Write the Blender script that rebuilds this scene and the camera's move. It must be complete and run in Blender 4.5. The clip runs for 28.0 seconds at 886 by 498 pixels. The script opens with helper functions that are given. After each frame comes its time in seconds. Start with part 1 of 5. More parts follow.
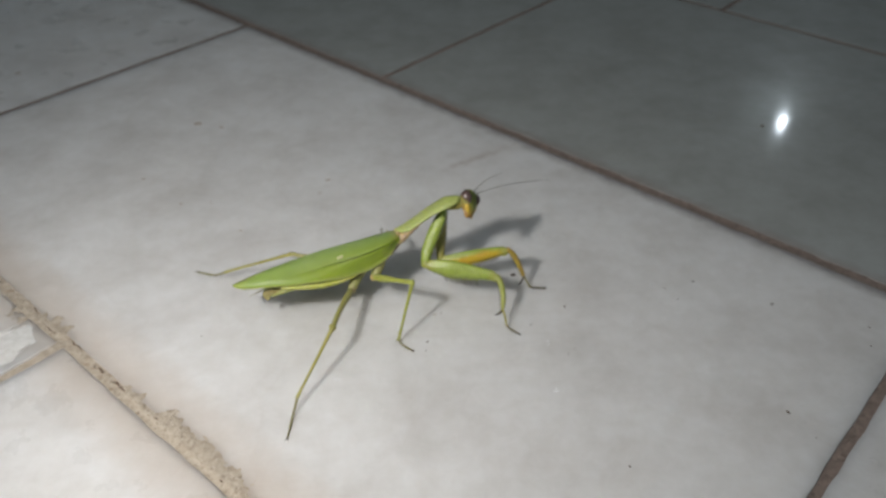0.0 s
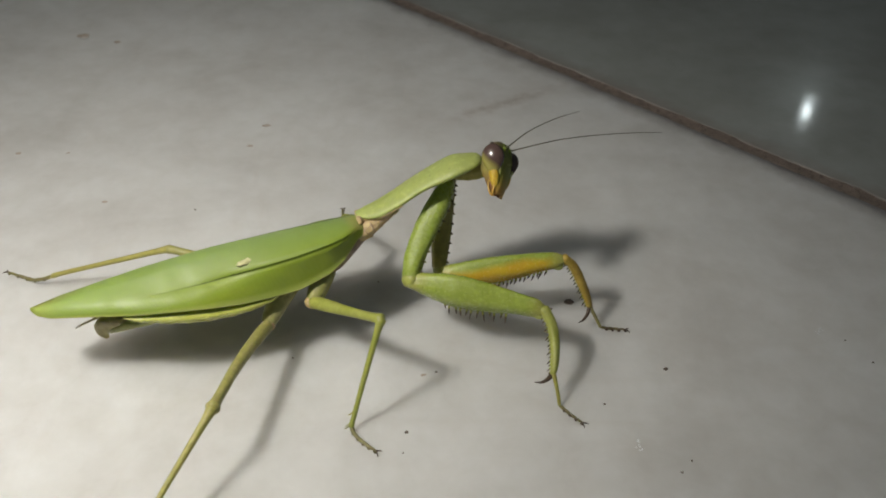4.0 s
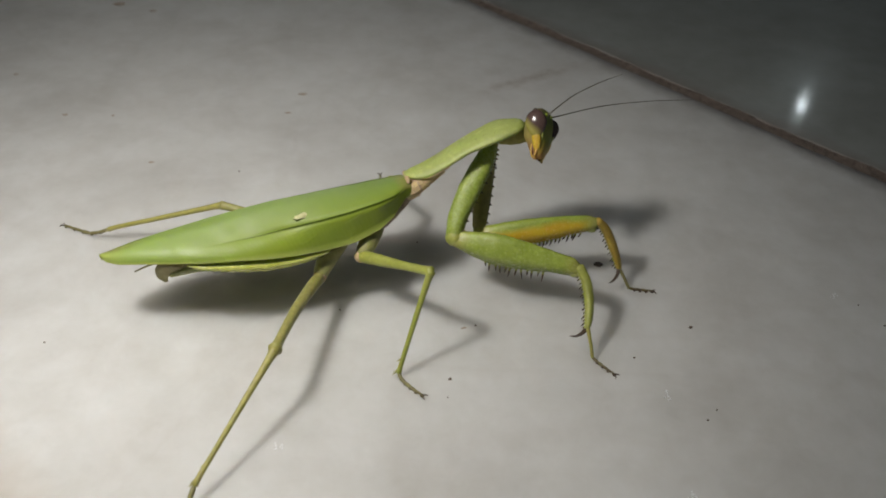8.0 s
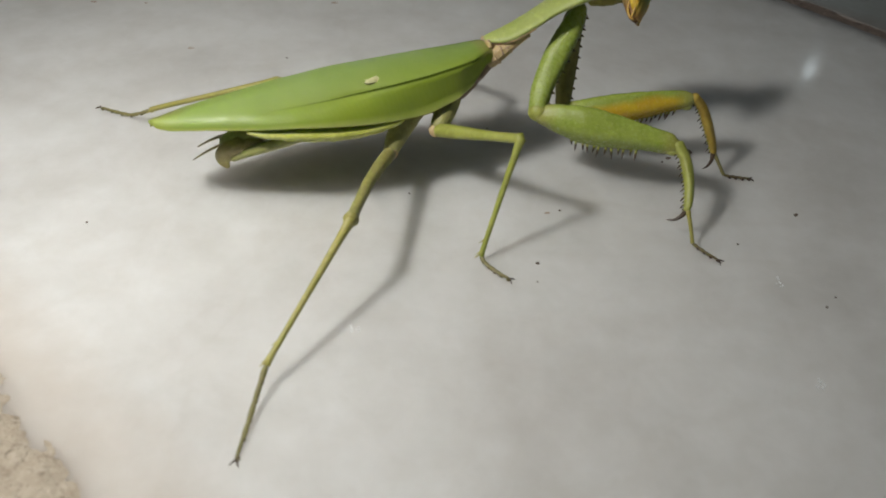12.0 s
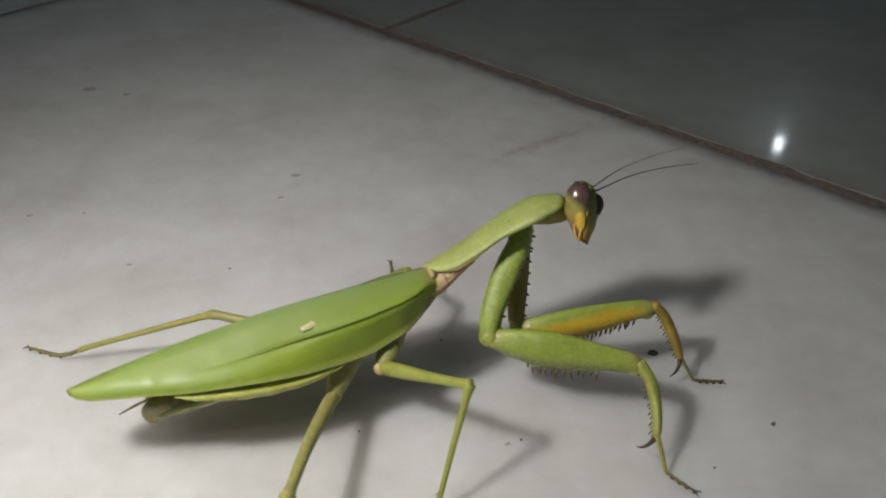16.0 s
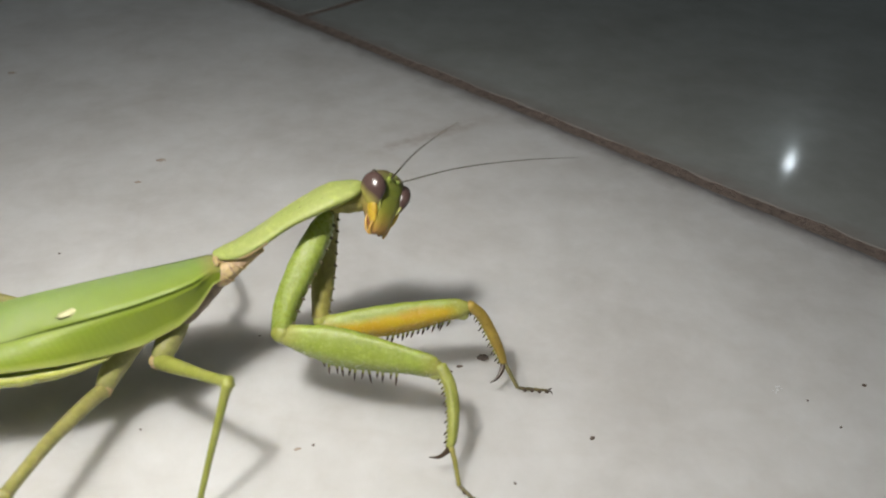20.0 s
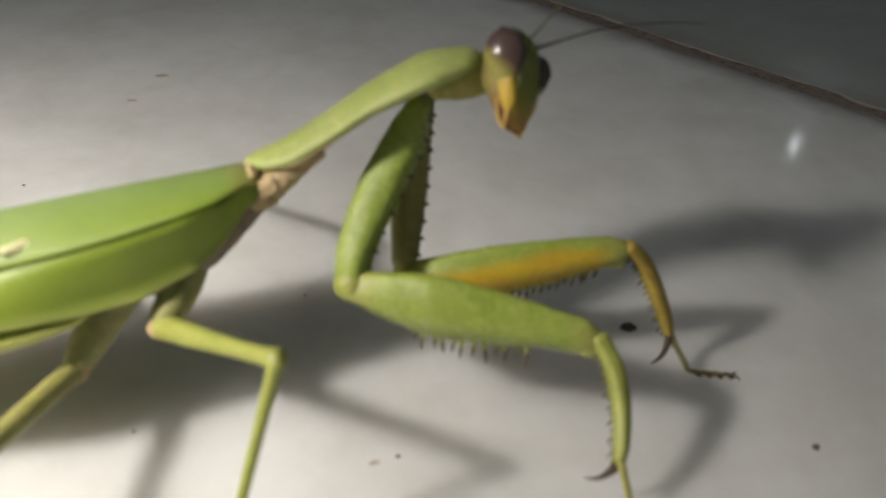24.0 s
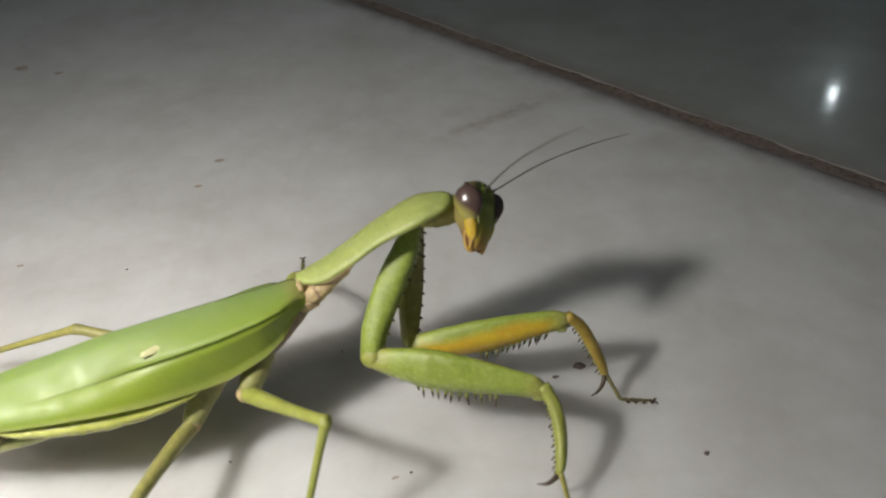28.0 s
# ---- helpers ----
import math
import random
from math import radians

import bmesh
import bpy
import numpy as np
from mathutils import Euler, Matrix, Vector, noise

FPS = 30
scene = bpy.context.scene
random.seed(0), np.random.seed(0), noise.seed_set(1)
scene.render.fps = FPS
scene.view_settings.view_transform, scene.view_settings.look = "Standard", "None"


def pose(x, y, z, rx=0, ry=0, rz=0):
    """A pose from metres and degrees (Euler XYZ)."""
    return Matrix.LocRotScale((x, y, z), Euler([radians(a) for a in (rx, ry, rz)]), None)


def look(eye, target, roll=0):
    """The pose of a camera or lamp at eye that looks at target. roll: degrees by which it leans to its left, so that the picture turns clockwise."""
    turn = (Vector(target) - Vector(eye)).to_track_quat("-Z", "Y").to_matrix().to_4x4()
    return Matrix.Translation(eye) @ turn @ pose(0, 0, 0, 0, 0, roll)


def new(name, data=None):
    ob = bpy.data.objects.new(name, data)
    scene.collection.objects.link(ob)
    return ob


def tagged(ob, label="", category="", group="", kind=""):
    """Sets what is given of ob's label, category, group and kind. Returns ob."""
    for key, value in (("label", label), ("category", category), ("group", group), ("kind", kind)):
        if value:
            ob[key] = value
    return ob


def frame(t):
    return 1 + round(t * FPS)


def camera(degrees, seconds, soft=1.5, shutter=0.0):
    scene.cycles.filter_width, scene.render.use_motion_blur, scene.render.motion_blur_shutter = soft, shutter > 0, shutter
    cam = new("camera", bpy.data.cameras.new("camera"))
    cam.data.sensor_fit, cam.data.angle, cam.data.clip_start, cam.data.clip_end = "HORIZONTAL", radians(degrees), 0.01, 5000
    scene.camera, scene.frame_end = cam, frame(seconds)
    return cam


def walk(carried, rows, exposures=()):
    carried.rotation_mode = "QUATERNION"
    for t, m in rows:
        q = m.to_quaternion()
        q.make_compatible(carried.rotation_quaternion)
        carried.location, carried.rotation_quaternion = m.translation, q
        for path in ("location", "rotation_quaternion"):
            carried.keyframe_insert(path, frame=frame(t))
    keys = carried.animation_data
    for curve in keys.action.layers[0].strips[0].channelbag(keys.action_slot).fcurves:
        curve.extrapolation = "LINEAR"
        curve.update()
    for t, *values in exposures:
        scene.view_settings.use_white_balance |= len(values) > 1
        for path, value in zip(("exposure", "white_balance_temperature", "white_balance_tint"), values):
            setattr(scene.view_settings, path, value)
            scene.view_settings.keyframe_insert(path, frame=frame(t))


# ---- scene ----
# the camera and its way: seconds, place in metres, yaw, pitch and roll in degrees
PATH = [
    (0, 0.0001, -0.0000, 0.1800, 0.21, -36.95, 0.47),
    (0.5, -0.0018, 0.0009, 0.1791, 0.17, -36.93, 0.45),
    (1, -0.0041, 0.0022, 0.1738, 0.46, -37.41, 0.20),
    (1.5, -0.0044, 0.0115, 0.1529, 0.60, -37.35, 0.32),
    (2, -0.0003, 0.0521, 0.1384, 0.48, -37.89, 1.10),
    (2.5, 0.0047, 0.0955, 0.1112, 0.42, -38.28, 1.47),
    (3, 0.0026, 0.1050, 0.1016, 0.49, -39.13, 2.30),
    (3.5, 0.0033, 0.1065, 0.1045, 0.93, -39.14, 2.26),
    (4, 0.0007, 0.1042, 0.1075, 0.87, -38.54, 2.51),
    (4.5, -0.0004, 0.1012, 0.1075, 0.68, -38.48, 2.40),
    (6.5, -0.0016, 0.0953, 0.1105, 0.21, -38.51, 3.31),
    (7, -0.0041, 0.0947, 0.1097, 0.14, -38.75, 3.68),
    (7.5, -0.0058, 0.0945, 0.1090, 0.09, -38.97, 3.97),
    (8, -0.0079, 0.0942, 0.1088, 0.09, -39.49, 4.20),
    (8.5, -0.0082, 0.0940, 0.1077, 0.19, -39.84, 4.25),
    (9, -0.0084, 0.0942, 0.1070, 0.18, -40.27, 4.32),
    (9.5, -0.0089, 0.0942, 0.1071, 0.15, -40.65, 4.40),
    (10, -0.0084, 0.0945, 0.1071, 0.39, -41.17, 4.24),
    (10.5, -0.0080, 0.0941, 0.1053, 0.69, -41.48, 4.17),
    (11, -0.0110, 0.0939, 0.1022, 0.73, -41.77, 4.06),
    (11.5, -0.0198, 0.0945, 0.0934, 0.10, -41.80, 4.47),
    (13.5, -0.0200, 0.1015, 0.0811, -0.51, -40.48, 3.65),
    (14, -0.0218, 0.1088, 0.0791, -1.16, -40.81, 3.18),
    (14.5, -0.0206, 0.1138, 0.0826, -1.15, -38.03, 2.34),
    (15, -0.0162, 0.1144, 0.0845, -0.74, -36.45, 1.55),
    (15.5, -0.0164, 0.1145, 0.0923, -0.66, -35.85, 1.36),
    (16, -0.0148, 0.1159, 0.0991, -0.70, -35.34, 1.04),
    (16.5, -0.0082, 0.1190, 0.0952, -0.93, -35.23, 1.23),
    (17, 0.0055, 0.1214, 0.0917, -1.30, -35.04, 1.69),
    (17.5, 0.0182, 0.1208, 0.0910, -0.79, -35.13, 1.91),
    (18, 0.0265, 0.1206, 0.0912, 0.03, -34.92, 1.83),
    (18.5, 0.0235, 0.1197, 0.0916, 0.47, -34.68, 1.86),
    (19, 0.0176, 0.1216, 0.0918, 0.28, -34.53, 2.24),
    (19.5, 0.0163, 0.1228, 0.0928, 0.29, -34.66, 2.49),
    (20, 0.0165, 0.1230, 0.0925, 0.20, -34.99, 2.46),
    (20.5, 0.0162, 0.1229, 0.0911, 0.35, -34.85, 2.26),
    (21, 0.0153, 0.1227, 0.0910, 0.29, -35.28, 2.20),
    (21.5, 0.0106, 0.1246, 0.0806, 0.01, -35.39, 2.24),
    (23.5, 0.0015, 0.1446, 0.0668, 0.49, -35.87, 3.27),
    (24, 0.0022, 0.1527, 0.0621, 0.04, -35.97, 2.80),
    (24.5, 0.0054, 0.1543, 0.0686, -0.01, -36.79, 1.82),
    (25, 0.0056, 0.1539, 0.0693, 0.23, -37.01, 1.21),
    (25.5, 0.0059, 0.1538, 0.0699, 0.59, -37.28, 0.51),
    (26, 0.0051, 0.1534, 0.0704, 0.52, -37.36, 0.30),
    (26.5, 0.0074, 0.1513, 0.0744, 1.20, -37.74, -0.24),
    (27, 0.0091, 0.1503, 0.0755, 1.96, -38.11, -1.06),
    (27.5, 0.0088, 0.1495, 0.0768, 2.46, -38.44, -1.53),
    (28, 0.0084, 0.1342, 0.0941, 3.30, -38.12, -2.12),
]
cam = camera(55.59, 28.0, soft=1.8)
# a phone lens focused close by
cam.data.dof.use_dof, cam.data.dof.focus_distance, cam.data.dof.aperture_fstop = True, 0.15, 32.0


def ahead(yaw, pitch):
    a, b = radians(yaw), radians(pitch)
    return Vector((-math.sin(a) * math.cos(b), math.cos(a) * math.cos(b), math.sin(b)))


EXPOSURES = [(0, 1.73, 6230, 10.7), (1, 1.66, 6255, 10.7), (2, 1.17, 6280, 10.0), (3, 0.51, 6600, 7.5), (4.5, 0.65, 6500, 7.0), (6.5, 0.45, 6451, 8.7), (8, 0.23, 6430, 8.3), (10, 0.30, 6330, 7.3), (11.5, 0.48, 6330, 7.3), (13.5, -0.05, 6330, 7.3), (14.5, -0.14, 6330, 7.3), (15.5, 0.31, 6350, 9.2), (16.5, 0.60, 6350, 9.2), (17, 0.81, 6350, 9.2), (18, 0.58, 6350, 9.2), (20, 0.77, 6350, 9.2), (21.5, 0.64, 6350, 9.2), (23.5, 0.95, 6650, 10.2), (25, 1.20, 6586, 9.8), (27, 0.96, 6500, 9.2), (28, 0.68, 6400, 9.2)]
walk(cam, [(t, look((x, y, z), Vector((x, y, z)) + ahead(yaw, pitch), roll)) for t, x, y, z, yaw, pitch, roll in PATH], EXPOSURES)
# the hand-held torch, carried beside the camera: seconds and place
TORCH = [
    (0, -0.1079, 0.0671, 0.1801),
    (0.5, -0.1071, 0.0688, 0.1808),
    (1, -0.1031, 0.0704, 0.1817),
    (1.5, -0.0974, 0.0795, 0.1679),
    (2, -0.0875, 0.1199, 0.1590),
    (2.5, -0.0821, 0.1539, 0.1364),
    (3, -0.0859, 0.1511, 0.1300),
    (3.5, -0.0832, 0.1541, 0.1321),
    (4, -0.0835, 0.1535, 0.1344),
    (4.5, -0.0820, 0.1528, 0.1339),
    (6.5, -0.0738, 0.1548, 0.1325),
    (7, -0.0742, 0.1561, 0.1303),
    (7.5, -0.0749, 0.1594, 0.1281),
    (8, -0.0761, 0.1628, 0.1261),
    (8.5, -0.0782, 0.1613, 0.1272),
    (9, -0.0800, 0.1603, 0.1288),
    (9.5, -0.0819, 0.1593, 0.1313),
    (10, -0.0830, 0.1584, 0.1336),
    (10.5, -0.0844, 0.1548, 0.1354),
    (11, -0.0888, 0.1518, 0.1360),
    (11.5, -0.0974, 0.1519, 0.1272),
    (13.5, -0.0955, 0.1553, 0.1182),
    (14, -0.0971, 0.1572, 0.1135),
    (14.5, -0.0958, 0.1567, 0.1143),
    (15, -0.0892, 0.1564, 0.1133),
    (15.5, -0.0902, 0.1565, 0.1214),
    (16, -0.0893, 0.1581, 0.1283),
    (16.5, -0.0808, 0.1611, 0.1276),
    (17, -0.0655, 0.1632, 0.1268),
    (17.5, -0.0480, 0.1630, 0.1287),
    (18, -0.0347, 0.1629, 0.1319),
    (18.5, -0.0328, 0.1625, 0.1351),
    (19, -0.0334, 0.1654, 0.1380),
    (19.5, -0.0341, 0.1646, 0.1397),
    (20, -0.0328, 0.1634, 0.1403),
    (20.5, -0.0359, 0.1615, 0.1380),
    (21, -0.0395, 0.1602, 0.1365),
    (21.5, -0.0444, 0.1635, 0.1237),
    (23.5, -0.0899, 0.1652, 0.1056),
    (24, -0.0975, 0.1704, 0.1007),
    (24.5, -0.0957, 0.1720, 0.1081),
    (25, -0.0975, 0.1702, 0.1092),
    (25.5, -0.1008, 0.1680, 0.1111),
    (26, -0.1002, 0.1689, 0.1098),
    (26.5, -0.0963, 0.1673, 0.1123),
    (27, -0.0930, 0.1671, 0.1122),
    (27.5, -0.0869, 0.1701, 0.1046),
    (28, -0.0809, 0.1581, 0.1135),
]

# ---- light: a torch held close to the animal, one white globe lamp across the room ----
TORCH_GLOW = 310.0
LAMP_GLOW = 48.0
world = bpy.data.worlds.new("night")
world.use_nodes = True
world.node_tree.nodes["Background"].inputs[0].default_value = (0.86, 0.97, 1.0, 1)
world.node_tree.nodes["Background"].inputs[1].default_value = 0.052
scene.world = world

# one unit of the plan is 18 mm
S = 0.018
BASE = Vector((-0.9, 11.7, 0.0))
U = Vector((math.cos(radians(-40.9)), math.sin(radians(-40.9)), 0))
V = Vector((-U.y, U.x, 0))
# the tiles: row pitch, column pitch, first joint
PITCH_V, PITCH_U, V0 = 10.92, 19.8, 3.70


# ---- materials ----
class Nodes:
    """A short way to write node trees."""

    def __init__(self, name):
        self.mat = bpy.data.materials.new(name)
        self.mat.use_nodes = True
        self.tree = self.mat.node_tree
        self.tree.nodes.clear()
        self.out = self.tree.nodes.new("ShaderNodeOutputMaterial")

    def add(self, kind, **props):
        n = self.tree.nodes.new("ShaderNode" + kind)
        for k, v in props.items():
            setattr(n, k, v)
        return n

    def put(self, node, **inputs):
        for k, v in inputs.items():
            sock = node.inputs[k.replace("_", " ")]
            if isinstance(v, bpy.types.NodeSocket):
                self.tree.links.new(v, sock)
            else:
                sock.default_value = v
        return node

    def link(self, a, b):
        self.tree.links.new(a, b)

    def place(self, scale=1.0, world_place=False):
        if world_place:
            src = self.add("NewGeometry").outputs["Position"]
        else:
            src = self.add("TexCoord").outputs["Object"]
        m = self.add("Mapping")
        self.link(src, m.inputs["Vector"])
        m.inputs["Scale"].default_value = (scale,) * 3 if isinstance(scale, (int, float)) else scale
        return m.outputs["Vector"]

    def noise(self, vec, scale, detail=4.0, rough=0.55, distortion=0.0):
        n = self.add("TexNoise")
        self.put(n, Vector=vec, Scale=scale, Detail=detail, Roughness=rough, Distortion=distortion)
        return n.outputs["Fac"]

    def ramp(self, fac, stops):
        r = self.add("ValToRGB")
        self.link(fac, r.inputs["Fac"])
        el = r.color_ramp.elements
        while len(el) < len(stops):
            el.new(0.5)
        for e, (p, c) in zip(el, stops):
            e.position = p
            e.color = (*c, 1) if len(c) == 3 else c
        return r.outputs["Color"]

    def mix(self, fac, a, b, blend="MIX"):
        m = self.add("Mix", data_type="RGBA", blend_type=blend)
        for sock, v in ((m.inputs[0], fac), (m.inputs[6], a), (m.inputs[7], b)):
            if isinstance(v, bpy.types.NodeSocket):
                self.link(v, sock)
            elif isinstance(v, (int, float)):
                sock.default_value = v
            else:
                sock.default_value = (*v, 1)
        return m.outputs[2]

    def math(self, op, a, b=0.0, c=0.0):
        m = self.add("Math", operation=op)
        for sock, v in zip(m.inputs, (a, b, c)):
            if isinstance(v, bpy.types.NodeSocket):
                self.link(v, sock)
            else:
                sock.default_value = v
        return m.outputs[0]

    def span(self, fac, a, b, c=0.0, d=1.0):
        m = self.add("MapRange")
        self.link(fac, m.inputs[0])
        for i, v in enumerate((a, b, c, d)):
            m.inputs[i + 1].default_value = v
        return m.outputs[0]

    def bump(self, height, strength, distance, normal=None):
        b = self.add("Bump")
        self.put(b, Height=height, Strength=strength, Distance=distance)
        if normal is not None:
            self.link(normal, b.inputs["Normal"])
        return b.outputs["Normal"]

    def surface(self, **inputs):
        p = self.add("BsdfPrincipled")
        self.put(p, **inputs)
        self.link(p.outputs[0], self.out.inputs[0])
        return self.mat


def marble(name, gloss, rough, stain=0.0, tone=1.0, coat=0.0):
    n = Nodes(name)
    p = n.place(1.0, True)
    cloud = n.noise(p, 34, 5, 0.6, 0.15)
    fine = n.noise(p, 210, 4, 0.6)
    rnd = n.add("ObjectInfo").outputs["Random"]
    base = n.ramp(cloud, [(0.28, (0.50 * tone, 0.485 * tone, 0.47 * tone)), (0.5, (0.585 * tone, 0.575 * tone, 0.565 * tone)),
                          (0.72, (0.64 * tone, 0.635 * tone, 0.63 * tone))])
    base = n.mix(n.span(fine, 0.35, 0.75, 0.0, 0.12), base, (0.46 * tone, 0.44 * tone, 0.41 * tone))
    mottle = n.span(n.noise(p, 130, 4, 0.65, 0.3), 0.3, 0.7, 0.0, 1.0)
    base = n.mix(mottle, n.mix(1.0, base, (0.945, 0.94, 0.93), "MULTIPLY"), n.mix(1.0, base, (1.04, 1.04, 1.045), "MULTIPLY"))
    # faint warm veins and grime
    vein = n.noise(p, 12, 5, 0.6, 0.8)
    vein = n.span(n.math("ABSOLUTE", n.math("SUBTRACT", vein, 0.5)), 0.0, 0.03, 1.0, 0.0)
    base = n.mix(n.math("MULTIPLY", vein, 0.06), base, (0.34, 0.29, 0.24))
    grime = n.span(n.noise(p, 55, 6, 0.7), 0.64, 0.85, 0.0, 0.14 + stain)
    base = n.mix(grime, base, (0.33, 0.27, 0.21))
    base = n.mix(n.math("MULTIPLY", rnd, 0.10), base, (0.42, 0.44, 0.45))
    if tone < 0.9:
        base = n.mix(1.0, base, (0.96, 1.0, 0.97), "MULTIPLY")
    if stain:
        # a brownish smear that a wet thing left, running towards the joint
        sep = n.add("SeparateXYZ")
        n.link(p, sep.inputs[0])
        x, y = sep.outputs[0], sep.outputs[1]
        bow = n.math("SUBTRACT", n.math("SUBTRACT", y, 0.2935), n.math("MULTIPLY", x, 0.72))
        wide = n.math("ABSOLUTE", n.math("ADD", bow, n.math("MULTIPLY", n.math("SUBTRACT", n.noise(p, 160, 3), 0.5), 0.006)))
        across = n.span(wide, 0.0, 0.0035, 1.0, 0.0)
        along = n.math("MULTIPLY", n.span(x, -0.003, 0.004, 0.0, 1.0), n.span(x, 0.016, 0.034, 1.0, 0.0))
        patchy = n.span(n.noise(p, 240, 4, 0.6), 0.35, 0.62, 0.15, 1.0)
        base = n.mix(n.math("MULTIPLY", n.math("MULTIPLY", across, along), n.math("MULTIPLY", patchy, 0.5)), base, (0.24, 0.16, 0.12))
    # brown dirt that has crept out of the joints
    sep = n.add("SeparateXYZ")
    n.link(p, sep.inputs[0])
    v = n.math("ADD", n.math("MULTIPLY", sep.outputs[0], V.x / S), n.math("MULTIPLY", sep.outputs[1], V.y / S))
    rag = n.math("MULTIPLY", n.math("SUBTRACT", n.noise(p, 120, 5, 0.65), 0.5), 0.45)
    for joint, reach, tint, most in ((V0 + PITCH_V, 0.42, (0.23, 0.18, 0.165), 0.7), (V0, 1.05, (0.43, 0.34, 0.26), 0.62)):
        off = n.math("ADD", n.math("ABSOLUTE", n.math("SUBTRACT", v, joint)), rag)
        base = n.mix(n.span(off, 0.05, reach, most, 0.0), base, tint)
    r = n.span(n.noise(p, 75, 5, 0.6), 0.3, 0.7, rough * 0.75, rough * 1.35)
    h = n.math("ADD", n.math("MULTIPLY", n.noise(p, 32, 3), 1.0), n.math("MULTIPLY", n.noise(p, 900, 3), 0.03))
    nor = n.bump(h, 0.08, 0.0004)
    return n.surface(Base_Color=base, Roughness=r, Specular_IOR_Level=gloss, Normal=nor, Coat_Weight=coat, Coat_Roughness=0.22,
                     Subsurface_Weight=0.85 if stain else 0.0, Subsurface_Radius=(1.0, 0.95, 0.9), Subsurface_Scale=0.022)


def mortar(name, dark, light):
    n = Nodes(name)
    p = n.place(1.0, True)
    c = n.ramp(n.noise(p, 420, 6, 0.75), [(0.3, dark), (0.7, light)])
    c = n.mix(n.span(n.noise(p, 900, 5, 0.7), 0.55, 0.7), c, [v * 0.55 for v in dark])
    h = n.math("ADD", n.noise(p, 350, 5, 0.7), n.math("MULTIPLY", n.noise(p, 1500, 4, 0.7), 0.5))
    return n.surface(Base_Color=c, Roughness=0.92, Specular_IOR_Level=0.15, Normal=n.bump(h, 0.9, 0.0014))


def skin(name, a, b, rough=0.42, grain=900.0, spot=None, coat=0.0, sub=0.35, bumpy=0.35, inner=None):
    """The hide of the animal: two tones mixed at two scales, fine pits."""
    n = Nodes(name)
    p = n.place()
    big = n.noise(p, 330, 5, 0.65, 0.4)
    fine = n.noise(p, grain * 2.2, 5, 0.7)
    c = n.mix(n.span(big, 0.3, 0.7), a, b)
    c = n.mix(n.span(n.noise(p, 900, 4), 0.5, 0.75, 0.0, 0.5), c, [min(v * 1.45, 1) for v in b])
    c = n.mix(n.span(n.noise(p, grain * 1.6, 3), 0.64, 0.74, 0.0, 0.55), c, spot or [v * 0.45 for v in a])
    if inner:
        # the inner side of the grasping limb is orange, melting into the green
        sep = n.add("SeparateXYZ")
        n.link(n.add("TexCoord").outputs["UV"], sep.inputs[0])
        edge = n.math("ADD", sep.outputs[1], n.math("MULTIPLY", n.math("SUBTRACT", n.noise(p, 500, 4), 0.5), 0.05))
        warm = n.mix(n.span(big, 0.35, 0.7), inner, (0.50, 0.37, 0.03))
        ends = n.math("MULTIPLY", n.span(sep.outputs[0], 0.02, 0.16), n.span(sep.outputs[0], 0.96, 0.84))
        c = n.mix(n.math("MULTIPLY", n.span(ends, 0.9, 0.0), 0.7), c, (0.33, 0.31, 0.09))
        c = n.mix(n.math("MULTIPLY", n.span(edge, 0.470, 0.525), ends), c, warm)
    nor = n.bump(n.math("ADD", fine, n.math("MULTIPLY", big, 1.4)), bumpy, 0.00026)
    r = n.span(fine, 0.3, 0.7, rough * 0.8, rough * 1.25)
    return n.surface(Base_Color=c, Roughness=r, Normal=nor, Coat_Weight=coat, Coat_Roughness=0.2,
                     Subsurface_Weight=sub, Subsurface_Radius=(0.6, 0.8, 0.15), Subsurface_Scale=0.0022)


